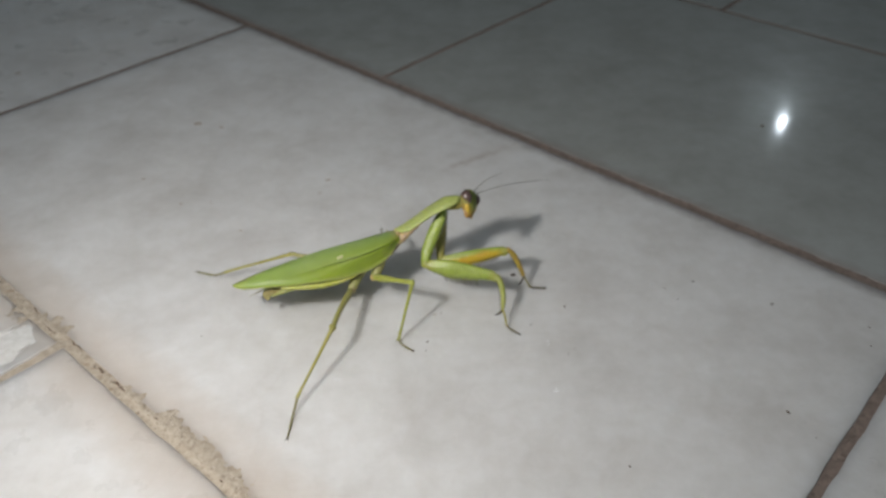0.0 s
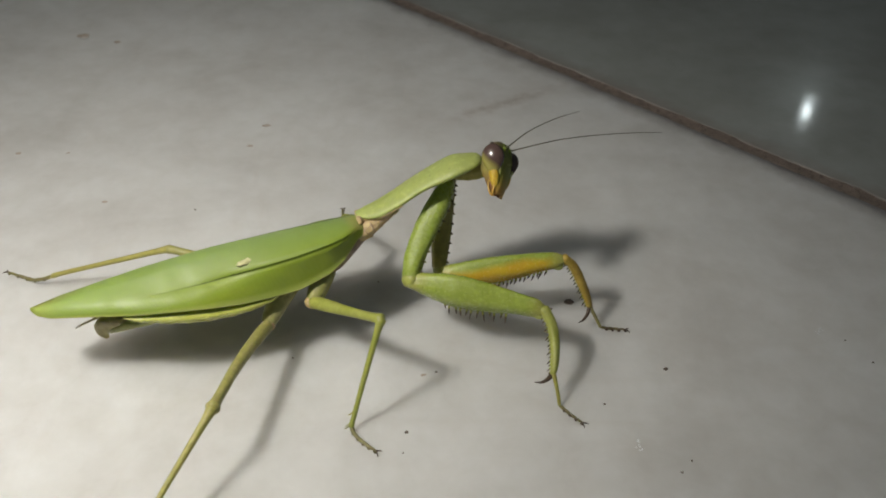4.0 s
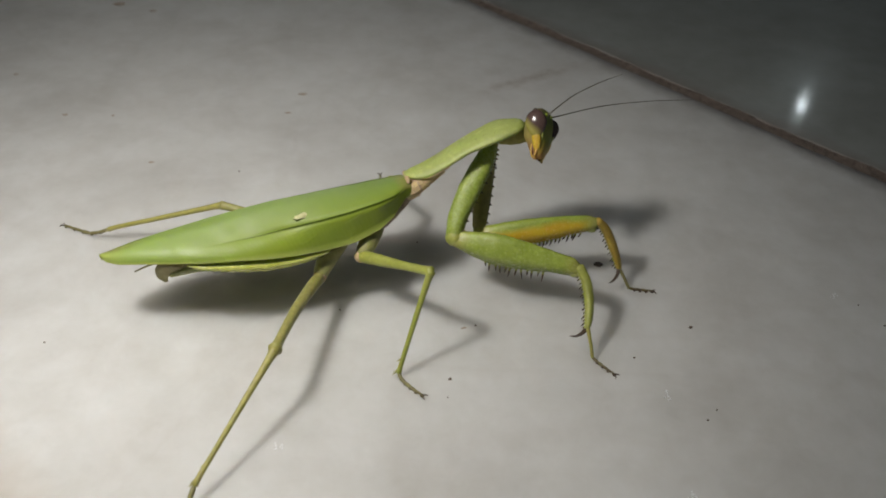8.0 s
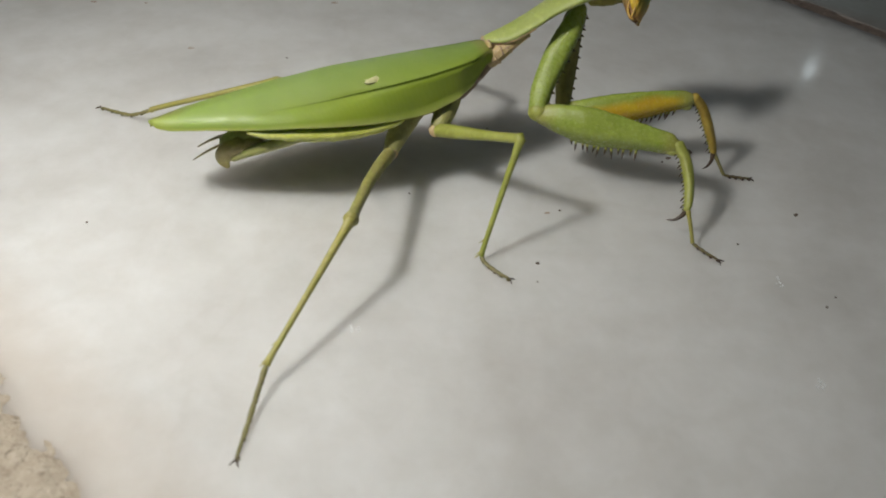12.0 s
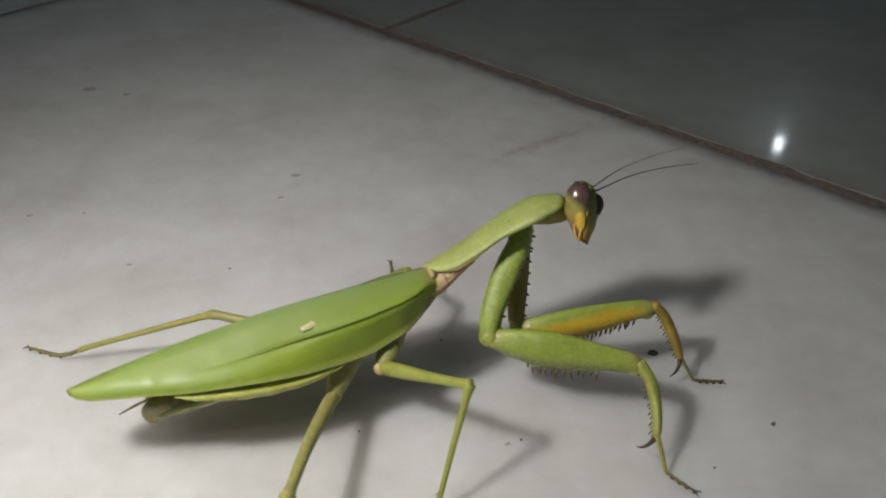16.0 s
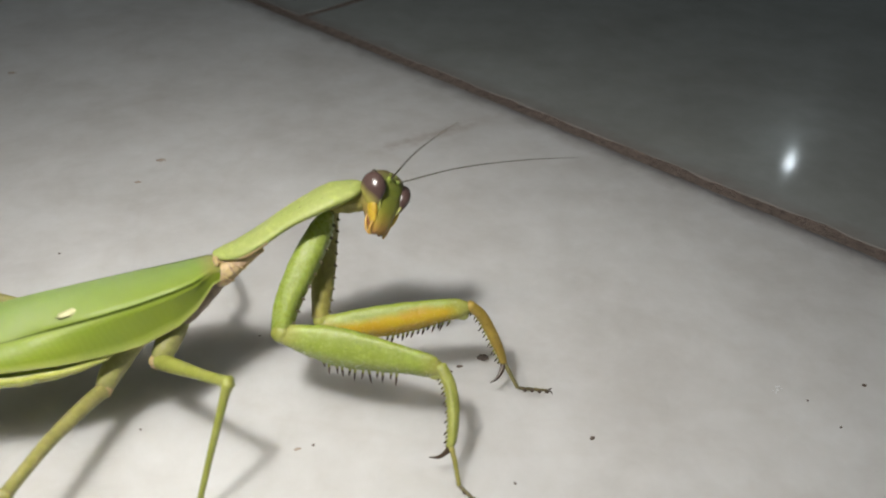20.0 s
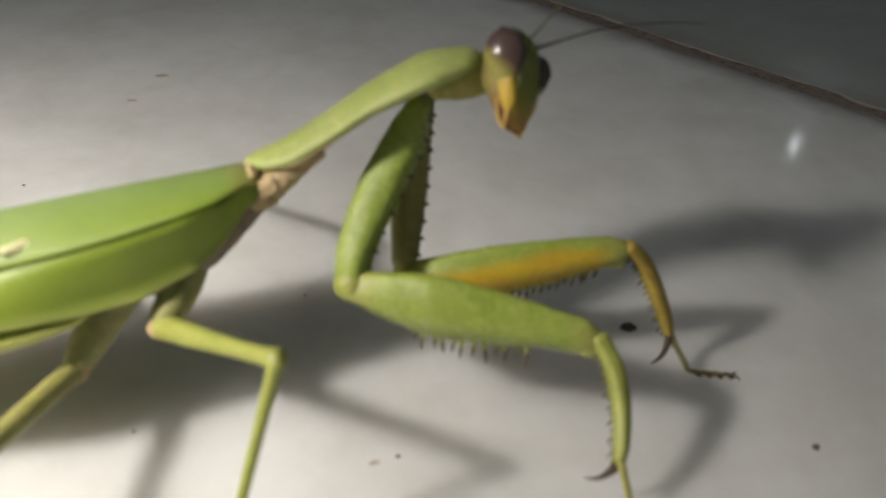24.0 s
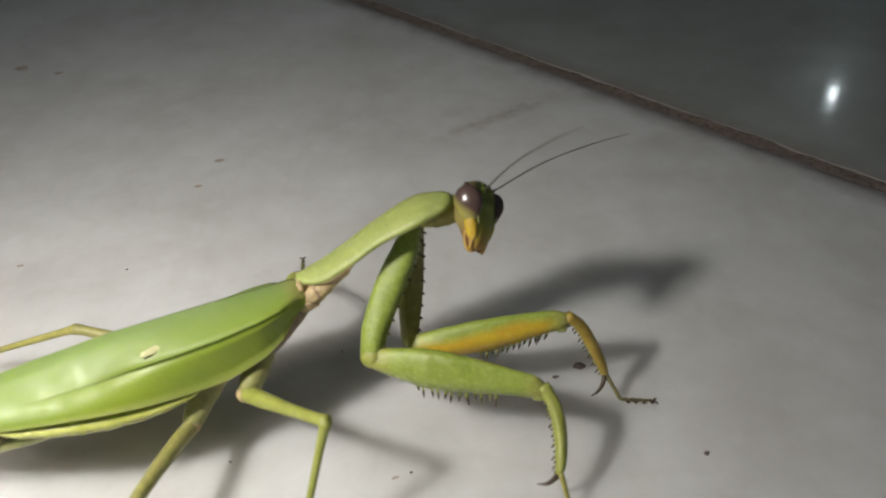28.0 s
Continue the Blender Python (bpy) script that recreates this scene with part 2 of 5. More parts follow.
def wing_skin(name):
    """Leathery fore wing: blue-green back, bright side field with fine cross veins, pale rim."""
    n = Nodes(name)
    uv = n.add("TexCoord").outputs["UV"]
    sep = n.add("SeparateXYZ")
    n.link(uv, sep.inputs[0])
    s, c = sep.outputs[0], sep.outputs[1]
    p = n.place()
    base = n.ramp(c, [(0.0, (0.215, 0.295, 0.135)), (0.2, (0.20, 0.28, 0.085)), (0.545, (0.205, 0.275, 0.035)), (0.604, (0.21, 0.28, 0.022)), (0.9, (0.23, 0.305, 0.022)), (0.965, (0.31, 0.36, 0.09)),
                      (1.0, (0.40, 0.41, 0.17))])
    base = n.mix(n.span(n.noise(p, 140, 4), 0.35, 0.7, 0.0, 0.4), base, (0.15, 0.225, 0.03))
    rear = n.math("MULTIPLY", n.span(s, 0.45, 0.8), n.span(c, 0.97, 0.85))
    base = n.mix(n.math("MULTIPLY", rear, 0.8), base, (0.195, 0.27, 0.07))
    tip = n.span(s, 0.9, 1.0)
    base = n.mix(n.math("MULTIPLY", tip, 0.6), base, (0.30, 0.33, 0.08))
    # a brown bruise along the ridge near the tip
    bruise = n.math("MULTIPLY", n.math("MULTIPLY", n.span(s, 0.84, 0.93), n.span(c, 0.34, 0.12)), n.span(n.noise(p, 380, 4), 0.38, 0.6))
    base = n.mix(n.math("MULTIPLY", bruise, 0.6), base, (0.15, 0.11, 0.045))
    front = n.math("MULTIPLY", n.span(n.math("ADD", s, n.math("MULTIPLY", n.noise(p, 260, 3), 0.03)), 0.012, 0.05, 1.0, 0.0), n.span(c, 0.75, 0.6))
    base = n.mix(n.math("MULTIPLY", front, 0.6), base, (0.28, 0.245, 0.10))
    # cross veins in the side field
    wob = n.math("MULTIPLY", n.noise(p, 300, 3), 0.35)
    rib = n.math("SINE", n.math("ADD", n.math("MULTIPLY", s, 380.0), n.math("MULTIPLY", n.math("ADD", c, wob), 34.0)))
    side = n.span(c, 0.58, 0.66)
    rib = n.math("MULTIPLY", rib, side)
    long_vein = n.math("MULTIPLY", n.math("SINE", n.math("ADD", n.math("MULTIPLY", c, 120.0), n.math("MULTIPLY", s, 18.0))), 0.35)
    base = n.mix(n.math("MULTIPLY", n.span(rib, 0.2, 1.0), 0.07), base, (0.27, 0.36, 0.08))
    base = n.mix(n.span(n.noise(p, 1600, 3), 0.66, 0.74, 0.0, 0.25), base, (0.12, 0.22, 0.03))
    base = n.mix(1.0, base, (0.965, 0.965, 0.84), "MULTIPLY")
    # a near-black dull line coloured into the fold between back and side
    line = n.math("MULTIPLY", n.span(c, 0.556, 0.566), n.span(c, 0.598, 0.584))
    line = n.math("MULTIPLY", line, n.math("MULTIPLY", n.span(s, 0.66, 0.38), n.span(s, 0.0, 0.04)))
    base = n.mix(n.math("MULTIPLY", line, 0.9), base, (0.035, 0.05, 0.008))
    h = n.math("ADD", n.math("ADD", rib, long_vein), n.math("MULTIPLY", n.noise(p, 1300, 3), 1.2))
    nor = n.bump(h, 0.1, 0.00003)
    return n.surface(Base_Color=base, Roughness=n.math("MAXIMUM", n.span(n.noise(p, 500, 3), 0.3, 0.7, 0.42, 0.62), n.math("MULTIPLY", line, 0.95)), Normal=nor, Specular_IOR_Level=n.span(line, 0.0, 1.0, 0.5, 0.05),
                     Subsurface_Weight=0.35, Subsurface_Radius=(0.6, 0.8, 0.12), Subsurface_Scale=0.002)


def face_skin(name):
    """Green face, tan-green sides, orange mouth."""
    n = Nodes(name)
    p = n.place()
    sep = n.add("SeparateXYZ")
    n.link(p, sep.inputs[0])
    y, z = sep.outputs[1], sep.outputs[2]
    front = n.ramp(n.span(z, -0.33 * S, 0.16 * S), [(0.0, (0.40, 0.21, 0.05)), (0.16, (0.36, 0.27, 0.045)), (0.35, (0.235, 0.25, 0.035)), (0.7, (0.185, 0.22, 0.035)), (0.9, (0.20, 0.22, 0.055)), (1.0, (0.20, 0.21, 0.06))])
    side = n.ramp(n.span(z, -0.33 * S, 0.16 * S), [(0.0, (0.13, 0.06, 0.03)), (0.2, (0.20, 0.11, 0.045)), (0.4, (0.25, 0.205, 0.055)), (0.7, (0.24, 0.245, 0.07)), (1.0, (0.19, 0.19, 0.07))])
    line = n.span(z, -0.33 * S, -0.1 * S, -0.06 * S, 0.015 * S)
    c = n.mix(n.span(n.math("SUBTRACT", y, line), -0.01 * S, 0.02 * S), side, front)
    # brown crown and a brown band beside each eye
    aside = n.span(n.math("ABSOLUTE", sep.outputs[0]), 0.075 * S, 0.135 * S)
    band = n.math("MULTIPLY", aside, n.span(z, -0.13 * S, -0.03 * S))
    crown = n.span(n.math("ADD", z, n.math("MULTIPLY", n.noise(p, 700, 3), 0.02 * S)), 0.085 * S, 0.15 * S)
    c = n.mix(n.math("MULTIPLY", n.math("MAXIMUM", band, crown), 0.75), c, (0.115, 0.075, 0.045))
    c = n.mix(n.span(n.noise(p, 1400, 4), 0.5, 0.75, 0.0, 0.35), c, (0.12, 0.13, 0.03))
    nor = n.bump(n.noise(p, 1100, 4), 0.3, 0.0001)
    return n.surface(Base_Color=c, Roughness=0.4, Normal=nor, Subsurface_Weight=0.05, Subsurface_Scale=0.001)


def eye_skin(name):
    """Brown eye that pales to olive low down and behind."""
    n = Nodes(name)
    p = n.place()
    sep = n.add("SeparateXYZ")
    n.link(p, sep.inputs[0])
    low = n.math("ADD", n.math("MULTIPLY", sep.outputs[2], -0.8), n.math("MULTIPLY", sep.outputs[1], -0.75))
    low = n.math("ADD", low, n.math("MULTIPLY", n.math("SUBTRACT", n.noise(p, 500, 3), 0.5), 0.03 * S))
    c = n.mix(n.noise(p, 2500, 3), (0.060, 0.036, 0.032), (0.092, 0.058, 0.050))
    c = n.mix(n.span(low, 0.035 * S, 0.1 * S), c, (0.27, 0.245, 0.06))
    return n.surface(Base_Color=c, Roughness=0.26, Coat_Weight=0.2, Coat_Roughness=0.2, Normal=n.bump(n.noise(p, 5000, 2), 0.1, 0.0001))


def plain(name, a, b, rough=0.5, scale=600.0, metal=0.0, spec=0.5, bumpy=0.3):
    n = Nodes(name)
    p = n.place()
    f = n.noise(p, scale, 4, 0.6)
    return n.surface(Base_Color=n.mix(n.span(f, 0.3, 0.7), a, b), Roughness=rough, Metallic=metal, Specular_IOR_Level=spec,
                     Normal=n.bump(f, bumpy, 0.0001))


def glow(name, colour, power):
    n = Nodes(name)
    e = n.add("Emission")
    n.put(e, Color=(*colour, 1), Strength=power)
    n.link(e.outputs[0], n.out.inputs[0])
    return n.mat


M_TILE_WORN = marble("worn_marble", 0.07, 0.08, stain=0.12)
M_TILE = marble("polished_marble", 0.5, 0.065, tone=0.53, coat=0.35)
M_TILE_LOW = marble("dull_marble", 0.3, 0.3, stain=0.08, tone=1.0)
M_GROUT = mortar("brown_grout", (0.175, 0.134, 0.115), (0.31, 0.245, 0.21))
M_CRACK = mortar("cracked_brown", (0.07, 0.04, 0.03), (0.15, 0.09, 0.06))
M_SAND = mortar("sandy_mortar", (0.27, 0.205, 0.145), (0.43, 0.355, 0.275))
M_CRUST = mortar("lime_crust", (0.36, 0.295, 0.225), (0.54, 0.475, 0.395))
M_WALL = plain("grey_plaster", (0.42, 0.43, 0.42), (0.50, 0.51, 0.50), 0.9, 6)
M_SLAB = plain("far_floor", (0.40, 0.40, 0.39), (0.50, 0.50, 0.49), 0.4, 5)
M_LAMP = glow("white_globe", (0.86, 0.96, 1.0), LAMP_GLOW)
M_LED = glow("torch_led", (1.0, 0.95, 0.87), TORCH_GLOW)
M_BLACK = plain("black_plastic", (0.02, 0.02, 0.02), (0.03, 0.03, 0.03), 0.5)
M_WING = wing_skin("wing_green")
M_HINDWING = skin("hindwing_yellow", (0.38, 0.42, 0.07), (0.48, 0.52, 0.13), 0.22, coat=0.6)
M_PRO = skin("pronotum_green", (0.285, 0.335, 0.09), (0.35, 0.39, 0.13), 0.45)
M_PALE = skin("joint_buff", (0.39, 0.285, 0.145), (0.52, 0.395, 0.21), 0.55, spot=(0.16, 0.09, 0.06), bumpy=0.7)
M_CREASE = skin("crease_pink", (0.31, 0.215, 0.145), (0.41, 0.30, 0.19), 0.55, spot=(0.14, 0.07, 0.05), bumpy=0.7)
M_LEG = skin("leg_green", (0.235, 0.255, 0.045), (0.295, 0.305, 0.075), 0.38)
M_FEMUR = skin("femur_green", (0.21, 0.275, 0.04), (0.275, 0.335, 0.07), 0.28, bumpy=0.5)
M_TWO = skin("femur_green_orange", (0.225, 0.285, 0.042), (0.29, 0.35, 0.074), 0.25, inner=(0.48, 0.315, 0.03), bumpy=0.45)
M_HIND = skin("hind_leg_tan", (0.225, 0.215, 0.065), (0.30, 0.275, 0.10), 0.42)
M_KNEE = skin("knee_yellow", (0.29, 0.32, 0.075), (0.37, 0.385, 0.12), 0.4)
M_OLIVE = skin("tibia_olive", (0.24, 0.225, 0.055), (0.32, 0.285, 0.085), 0.42)
M_OCHRE = skin("tibia_ochre", (0.30, 0.20, 0.035), (0.37, 0.265, 0.05), 0.40)
M_TARSUS = skin("tarsus_brown", (0.07, 0.058, 0.03), (0.14, 0.115, 0.05), 0.5)
M_BELLY = skin("abdomen_olive", (0.22, 0.24, 0.07), (0.34, 0.33, 0.13), 0.45, spot=(0.16, 0.11, 0.05))
M_OVI = skin("tail_brown", (0.23, 0.19, 0.065), (0.33, 0.28, 0.11), 0.4, spot=(0.09, 0.06, 0.03))
M_CERCUS = skin("cercus_tan", (0.22, 0.185, 0.09), (0.33, 0.28, 0.15), 0.5)
M_FOOT = skin("foot_olive", (0.13, 0.115, 0.05), (0.21, 0.185, 0.08), 0.5)
M_NECK = skin("neck_yellow", (0.24, 0.225, 0.05), (0.32, 0.28, 0.07), 0.45)
M_COXA = skin("coxa_olive", (0.215, 0.215, 0.07), (0.295, 0.285, 0.105), 0.5, spot=(0.09, 0.06, 0.03))
M_THORAX = skin("thorax_brown", (0.15, 0.105, 0.075), (0.24, 0.175, 0.115), 0.5, spot=(0.08, 0.05, 0.04))
M_SPINE = plain("spine_dark", (0.03, 0.018, 0.012), (0.08, 0.05, 0.03), 0.35)
M_EYE = eye_skin("eye_brown")
M_FACE = face_skin("face_green_brown")
M_MOUTH = skin("mouth_brown", (0.16, 0.06, 0.025), (0.28, 0.13, 0.045), 0.4, spot=(0.15, 0.04, 0.02))
M_CHEEK = skin("cheek_yellow", (0.42, 0.26, 0.025), (0.50, 0.36, 0.04), 0.38, spot=(0.4, 0.2, 0.04))
M_PALP = skin("palp_amber", (0.42, 0.24, 0.05), (0.52, 0.34, 0.10), 0.38)
M_HAIR = plain("antenna_dark", (0.045, 0.04, 0.025), (0.07, 0.065, 0.04), 0.6)
M_PATCH = plain("cream_scar_glint", (0.42, 0.42, 0.20), (0.56, 0.53, 0.30), 0.5, 1500)
M_CRUMB = plain("dark_crumb", (0.065, 0.05, 0.04), (0.19, 0.145, 0.115), 0.85, 2500)
M_LUMP = plain("black_dirt", (0.04, 0.032, 0.027), (0.11, 0.085, 0.068), 0.85, 2500)
M_FLAKE = plain("brown_flake", (0.29, 0.225, 0.18), (0.46, 0.40, 0.345), 0.9, 1800)
M_WHITE = plain("white_glint", (0.74, 0.75, 0.76), (0.84, 0.85, 0.86), 0.14, 900, bumpy=0.6)
M_SMEAR = plain("glassy_smear", (0.50, 0.49, 0.47), (0.62, 0.61, 0.60), 0.16, 500)


# ---- mesh helpers ----
def obj(name, verts, faces, mat, parent=None, label="", smooth=True, uvs=None, mats=None):
    """One mesh object; verts in plan units of the parent's space."""
    me = bpy.data.meshes.new(name)
    me.from_pydata([tuple(Vector(v) * S) for v in verts], [], faces)
    for m in (mat if isinstance(mat, (list, tuple)) else [mat]):
        me.materials.append(m)
    if mats:
        me.polygons.foreach_set("material_index", mats)
    if smooth:
        me.polygons.foreach_set("use_smooth", [True] * len(me.polygons))
    if uvs:
        layer = me.uv_layers.new(name="UVMap")
        for lp in me.loops:
            layer.data[lp.index].uv = uvs[lp.vertex_index]
    me.update()
    ob = new(name, me)
    if parent is not None:
        ob.parent = parent
    if label:
        tagged(ob, label)
    return ob


def part(name, data, material, parent, label="", **more):
    return obj(name, data[0], data[1], material, parent, label, **more)


def spline(pts, n):
    """Points evenly along a smooth curve through pts; columns past xyz (radii) go along."""
    p = np.array(pts, float)
    if len(p) == 2:
        t = np.linspace(0, 1, n)[:, None]
        return p[0] * (1 - t) + p[1] * t
    q = np.vstack([2 * p[0] - p[1], p, 2 * p[-1] - p[-2]])
    d = np.r_[0, np.cumsum(np.linalg.norm(np.diff(p[:, :3], axis=0), axis=1))]
    out = []
    for s in np.linspace(0, d[-1], n):
        i = min(max(int(np.searchsorted(d, s, side="right")) - 1, 0), len(p) - 2)
        t = (s - d[i]) / max(d[i + 1] - d[i], 1e-9)
        a, b, c, e = q[i : i + 4]
        out.append(0.5 * (2 * b + (c - a) * t + (2 * a - 5 * b + 4 * c - e) * t * t + (3 * b - a - 3 * c + e) * t**3))
    out = np.array(out)
    out[:, 3:] = np.maximum(out[:, 3:], 0.002)
    return out


def tube(pts, n=24, seg=14, side=(0, 0, 1), warp=None):
    """A limb along pts, rows of x, y, z, r or x, y, z, r across, r along side. Closed with domes. warp(angle, k) scales the section."""
    rows = spline(pts, n)
    side = Vector(side)
    verts, faces = [], []
    for k, row in enumerate(rows):
        here = Vector(row[:3])
        tan = (Vector(rows[min(k + 1, n - 1)][:3]) - Vector(rows[max(k - 1, 0)][:3])).normalized()
        b = (side - tan * side.dot(tan)).normalized()
        a = tan.cross(b)
        ra, rb = row[3], row[4] if len(row) > 4 else row[3]
        for j in range(seg):
            w = 2 * math.pi * j / seg
            f = warp(w, k / (n - 1)) if warp else 1.0
            verts.append(here + a * (math.cos(w) * ra * f) + b * (math.sin(w) * rb * f))
    for k in range(n - 1):
        for j in range(seg):
            i = (j + 1) % seg
            faces.append((k * seg + j, k * seg + i, (k + 1) * seg + i, (k + 1) * seg + j))
    for k, s in ((0, -1), (n - 1, 1)):
        here = Vector(rows[k][:3])
        step = (Vector(rows[1][:3]) - Vector(rows[0][:3]) if k == 0 else Vector(rows[-1][:3]) - Vector(rows[-2][:3])).normalized()
        verts.append(here + step * (s * min(rows[k][3], rows[k][-1]) * 0.6))
        c = len(verts) - 1
        for j in range(seg):
            i = (j + 1) % seg
            faces.append((k * seg + i, k * seg + j, c) if s < 0 else (k * seg + j, k * seg + i, c))
    return verts, faces


def sheet(rows):
    """A skin over rows of points."""
    n, m = len(rows), len(rows[0])
    verts = [Vector(p) for r in rows for p in r]
    faces = [(k * m + j, k * m + j + 1, (k + 1) * m + j + 1, (k + 1) * m + j) for k in range(n - 1) for j in range(m - 1)]
    return verts, faces


def ball(centre, radii, turn=None, seg=20, rings=12, rough=0.0, seed=0):
    verts, faces = [], []
    turn = turn or Matrix.Identity(3)
    rnd = random.Random(seed)
    for k in range(rings + 1):
        th = math.pi * k / rings
        for j in range(seg):
            ph = 2 * math.pi * j / seg
            f = 1 + rough * (rnd.random() - 0.5)
            v = Vector((math.sin(th) * math.cos(ph) * radii[0], math.sin(th) * math.sin(ph) * radii[1], math.cos(th) * radii[2])) * f
            verts.append(Vector(centre) + turn @ v)
    for k in range(rings):
        for j in range(seg):
            i = (j + 1) % seg
            faces.append((k * seg + j, (k + 1) * seg + j, (k + 1) * seg + i, k * seg + i))
    return verts, faces


def box(lo, hi):
    x0, y0, z0 = lo
    x1, y1, z1 = hi
    v = [(x, y, z) for x in (x0, x1) for y in (y0, y1) for z in (z0, z1)]
    f = [(0, 1, 3, 2), (4, 6, 7, 5), (0, 4, 5, 1), (2, 3, 7, 6), (0, 2, 6, 4), (1, 5, 7, 3)]
    return [Vector(p) for p in v], f


def uv_to_xy(u, v, z=0.0):
    return U * u + V * v + Vector((0, 0, z))


# ---- the room that closes the place (metres, divided by the plan's unit) ----
def slab(name, lo, hi, mat):
    verts, faces = box([c / S for c in lo], [c / S for c in hi])
    return tagged(obj(name, verts, faces, mat, smooth=False), kind="structure")


slab("ground", (-40, -40, -0.3), (40, 60, -0.012), M_SLAB)
slab("wall_north", (-4.0, 5.01, -0.012), (8.0, 5.21, 3.4), M_WALL)

lamp_at = Vector((2.15, 4.82, 2.40)) / S
sconce = tagged(new("wall_lamp"), "small white globe lamp on a black wall bracket, switched on", "lamp")
sconce.location = lamp_at * S
part("globe", ball((0, 0, 0), (0.95, 0.95, 1.0)), M_LAMP, sconce, "glowing white globe")
part("bracket", tube([(0, 0, 1.7, 0.5), (0, 0, 3.2, 0.45), (0, 5.2, 4.2, 0.45), (0, 10.4, 4.2, 0.45)], 16, 10, (1, 0, 0)), M_BLACK, sconce)
part("wall_plate", tube([(0, 10.0, 4.2, 2.2), (0, 10.5, 4.2, 2.2)], 3, 18, (1, 0, 0)), M_BLACK, sconce)


# ---- the floor: marble tiles in staggered rows on a bed of grout ----
floor = tagged(new("floor"), "pale marble floor tiles in staggered rows with brown grout", kind="structure")
SHIFT = {0: -0.9, 1: -15.07, 2: -10.5, -1: -11.8}


def tile_mesh(lu, lv, seed, mat, chips):
    """A tile about its centre: wavering outline, rounded rim, worn corners."""
    rnd = random.Random(seed)
    nu, nv = (90, 50) if chips else (10, 6)
    hu, hv = lu / 2, lv / 2
    ring = [(-hu + lu * k / nu, -hv) for k in range(nu)] + [(hu, -hv + lv * k / nv) for k in range(nv)]
    ring += [(hu - lu * k / nu, hv) for k in range(nu)] + [(-hu, hv - lv * k / nv) for k in range(nv)]
    verts = []
    for inset, z in ((0.0, -0.55), (0.0, -0.012), (0.002, -0.004), (0.006, 0.0)):
        for i, (a, b) in enumerate(ring):
            w = noise.noise((a * 1.3 + seed * 7, b * 1.3, 0.0)) * 0.025 + noise.noise((a * 5 + seed, b * 5, 3.0)) * 0.012
            cut = max(0.0, noise.noise((a * 2.2, b * 2.2 + seed, 9.0)) - 0.25) * chips
            k = inset + w + (cut if z > -0.3 else 0)
            if inset == 0.006:
                k += cut * 0.8
            sx = (-1 if a <= -hu else 1 if a >= hu else 0)
            sy = (-1 if b <= -hv else 1 if b >= hv else 0)
            verts.append(Vector((a - sx * k, b - sy * k, z)))
    m = len(ring)
    faces = []
    for r in range(3):
        for i in range(m):
            j = (i + 1) % m
            faces.append((r * m + i, r * m + j, (r + 1) * m + j, (r + 1) * m + i))
    faces.append(tuple(3 * m + i for i in range(m)))
    faces.append(tuple(reversed(range(m))))
    out = [U * v.x + V * v.y + Vector((0, 0, v.z)) for v in verts]
    me = bpy.data.meshes.new("tile")
    me.from_pydata([tuple(v * S) for v in out], [], faces)
    me.materials.append(mat)
    me.update()
    return me


far_tile = tile_mesh(PITCH_U - 0.16, PITCH_V - 0.16, 1, M_TILE, 0.1)
pale_tile = tile_mesh(PITCH_U - 0.18, PITCH_V - 0.19, 2, M_TILE_LOW, 0.04)
far_field = []
for row in range(-24, 26):
    for col in range(-13, 14):
        u0 = SHIFT.get(row, (row * 7.3) % PITCH_U) + col * PITCH_U
        centre = uv_to_xy(u0 - PITCH_U / 2, V0 + (row + 0.5) * PITCH_V)
        reach = (centre - Vector((0, 14, 0))).length
        if reach > 62:
            if abs(centre.dot(U)) < 185 and abs(centre.dot(V)) < 180:
                far_field.append((row, centre))
            continue
        if row == 0 and col == 0:
            me = tile_mesh(PITCH_U - 0.18, PITCH_V - 0.19, 11, M_TILE_WORN, 0.04)
        elif row == 1 and col in (0, 1):
            me = tile_mesh(PITCH_U - 0.16, PITCH_V - 0.26, 21 + col, M_TILE, 0.06)
        elif row == -1:
            me = tile_mesh(PITCH_U - 0.2, PITCH_V - 0.22, 31 + col, M_TILE_LOW, 0.08)
        else:
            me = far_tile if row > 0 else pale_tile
        t = new("tile", me)
        t.location = centre * S + Vector((0, 0, noise.noise((row * 3.1, col * 2.7, 0.5)) * 0.0002 if row not in (0, 1) else 0))
        t.parent = floor


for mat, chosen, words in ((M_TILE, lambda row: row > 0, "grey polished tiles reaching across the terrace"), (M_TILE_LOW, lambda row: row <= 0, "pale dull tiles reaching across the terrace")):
    verts, faces = [], []
    for row, centre in far_field:
        if not chosen(row):
            continue
        hu, hv = PITCH_U / 2 - 0.08, PITCH_V / 2 - 0.08
        i = len(verts)
        verts += [centre + uv_to_xy(a * hu, b * hv, z) for z in (-0.55, 0.0) for a, b in ((-1, -1), (1, -1), (1, 1), (-1, 1))]
        faces += [(i + 4, i + 5, i + 6, i + 7)] + [(i + a, i + (a + 1) % 4, i + 4 + (a + 1) % 4, i + 4 + a) for a in range(4)]
    tagged(part("distant_tiles", (verts, faces), mat, floor, words, smooth=False), kind="stuff")


def grid_bed(u0, u1, v0, v1, nu, nv, height):
    return sheet([[uv_to_xy(u0 + (u1 - u0) * a / nu, v0 + (v1 - v0) * b / nv, height(u0 + (u1 - u0) * a / nu, v0 + (v1 - v0) * b / nv))
                   for b in range(nv + 1)] for a in range(nu + 1)])


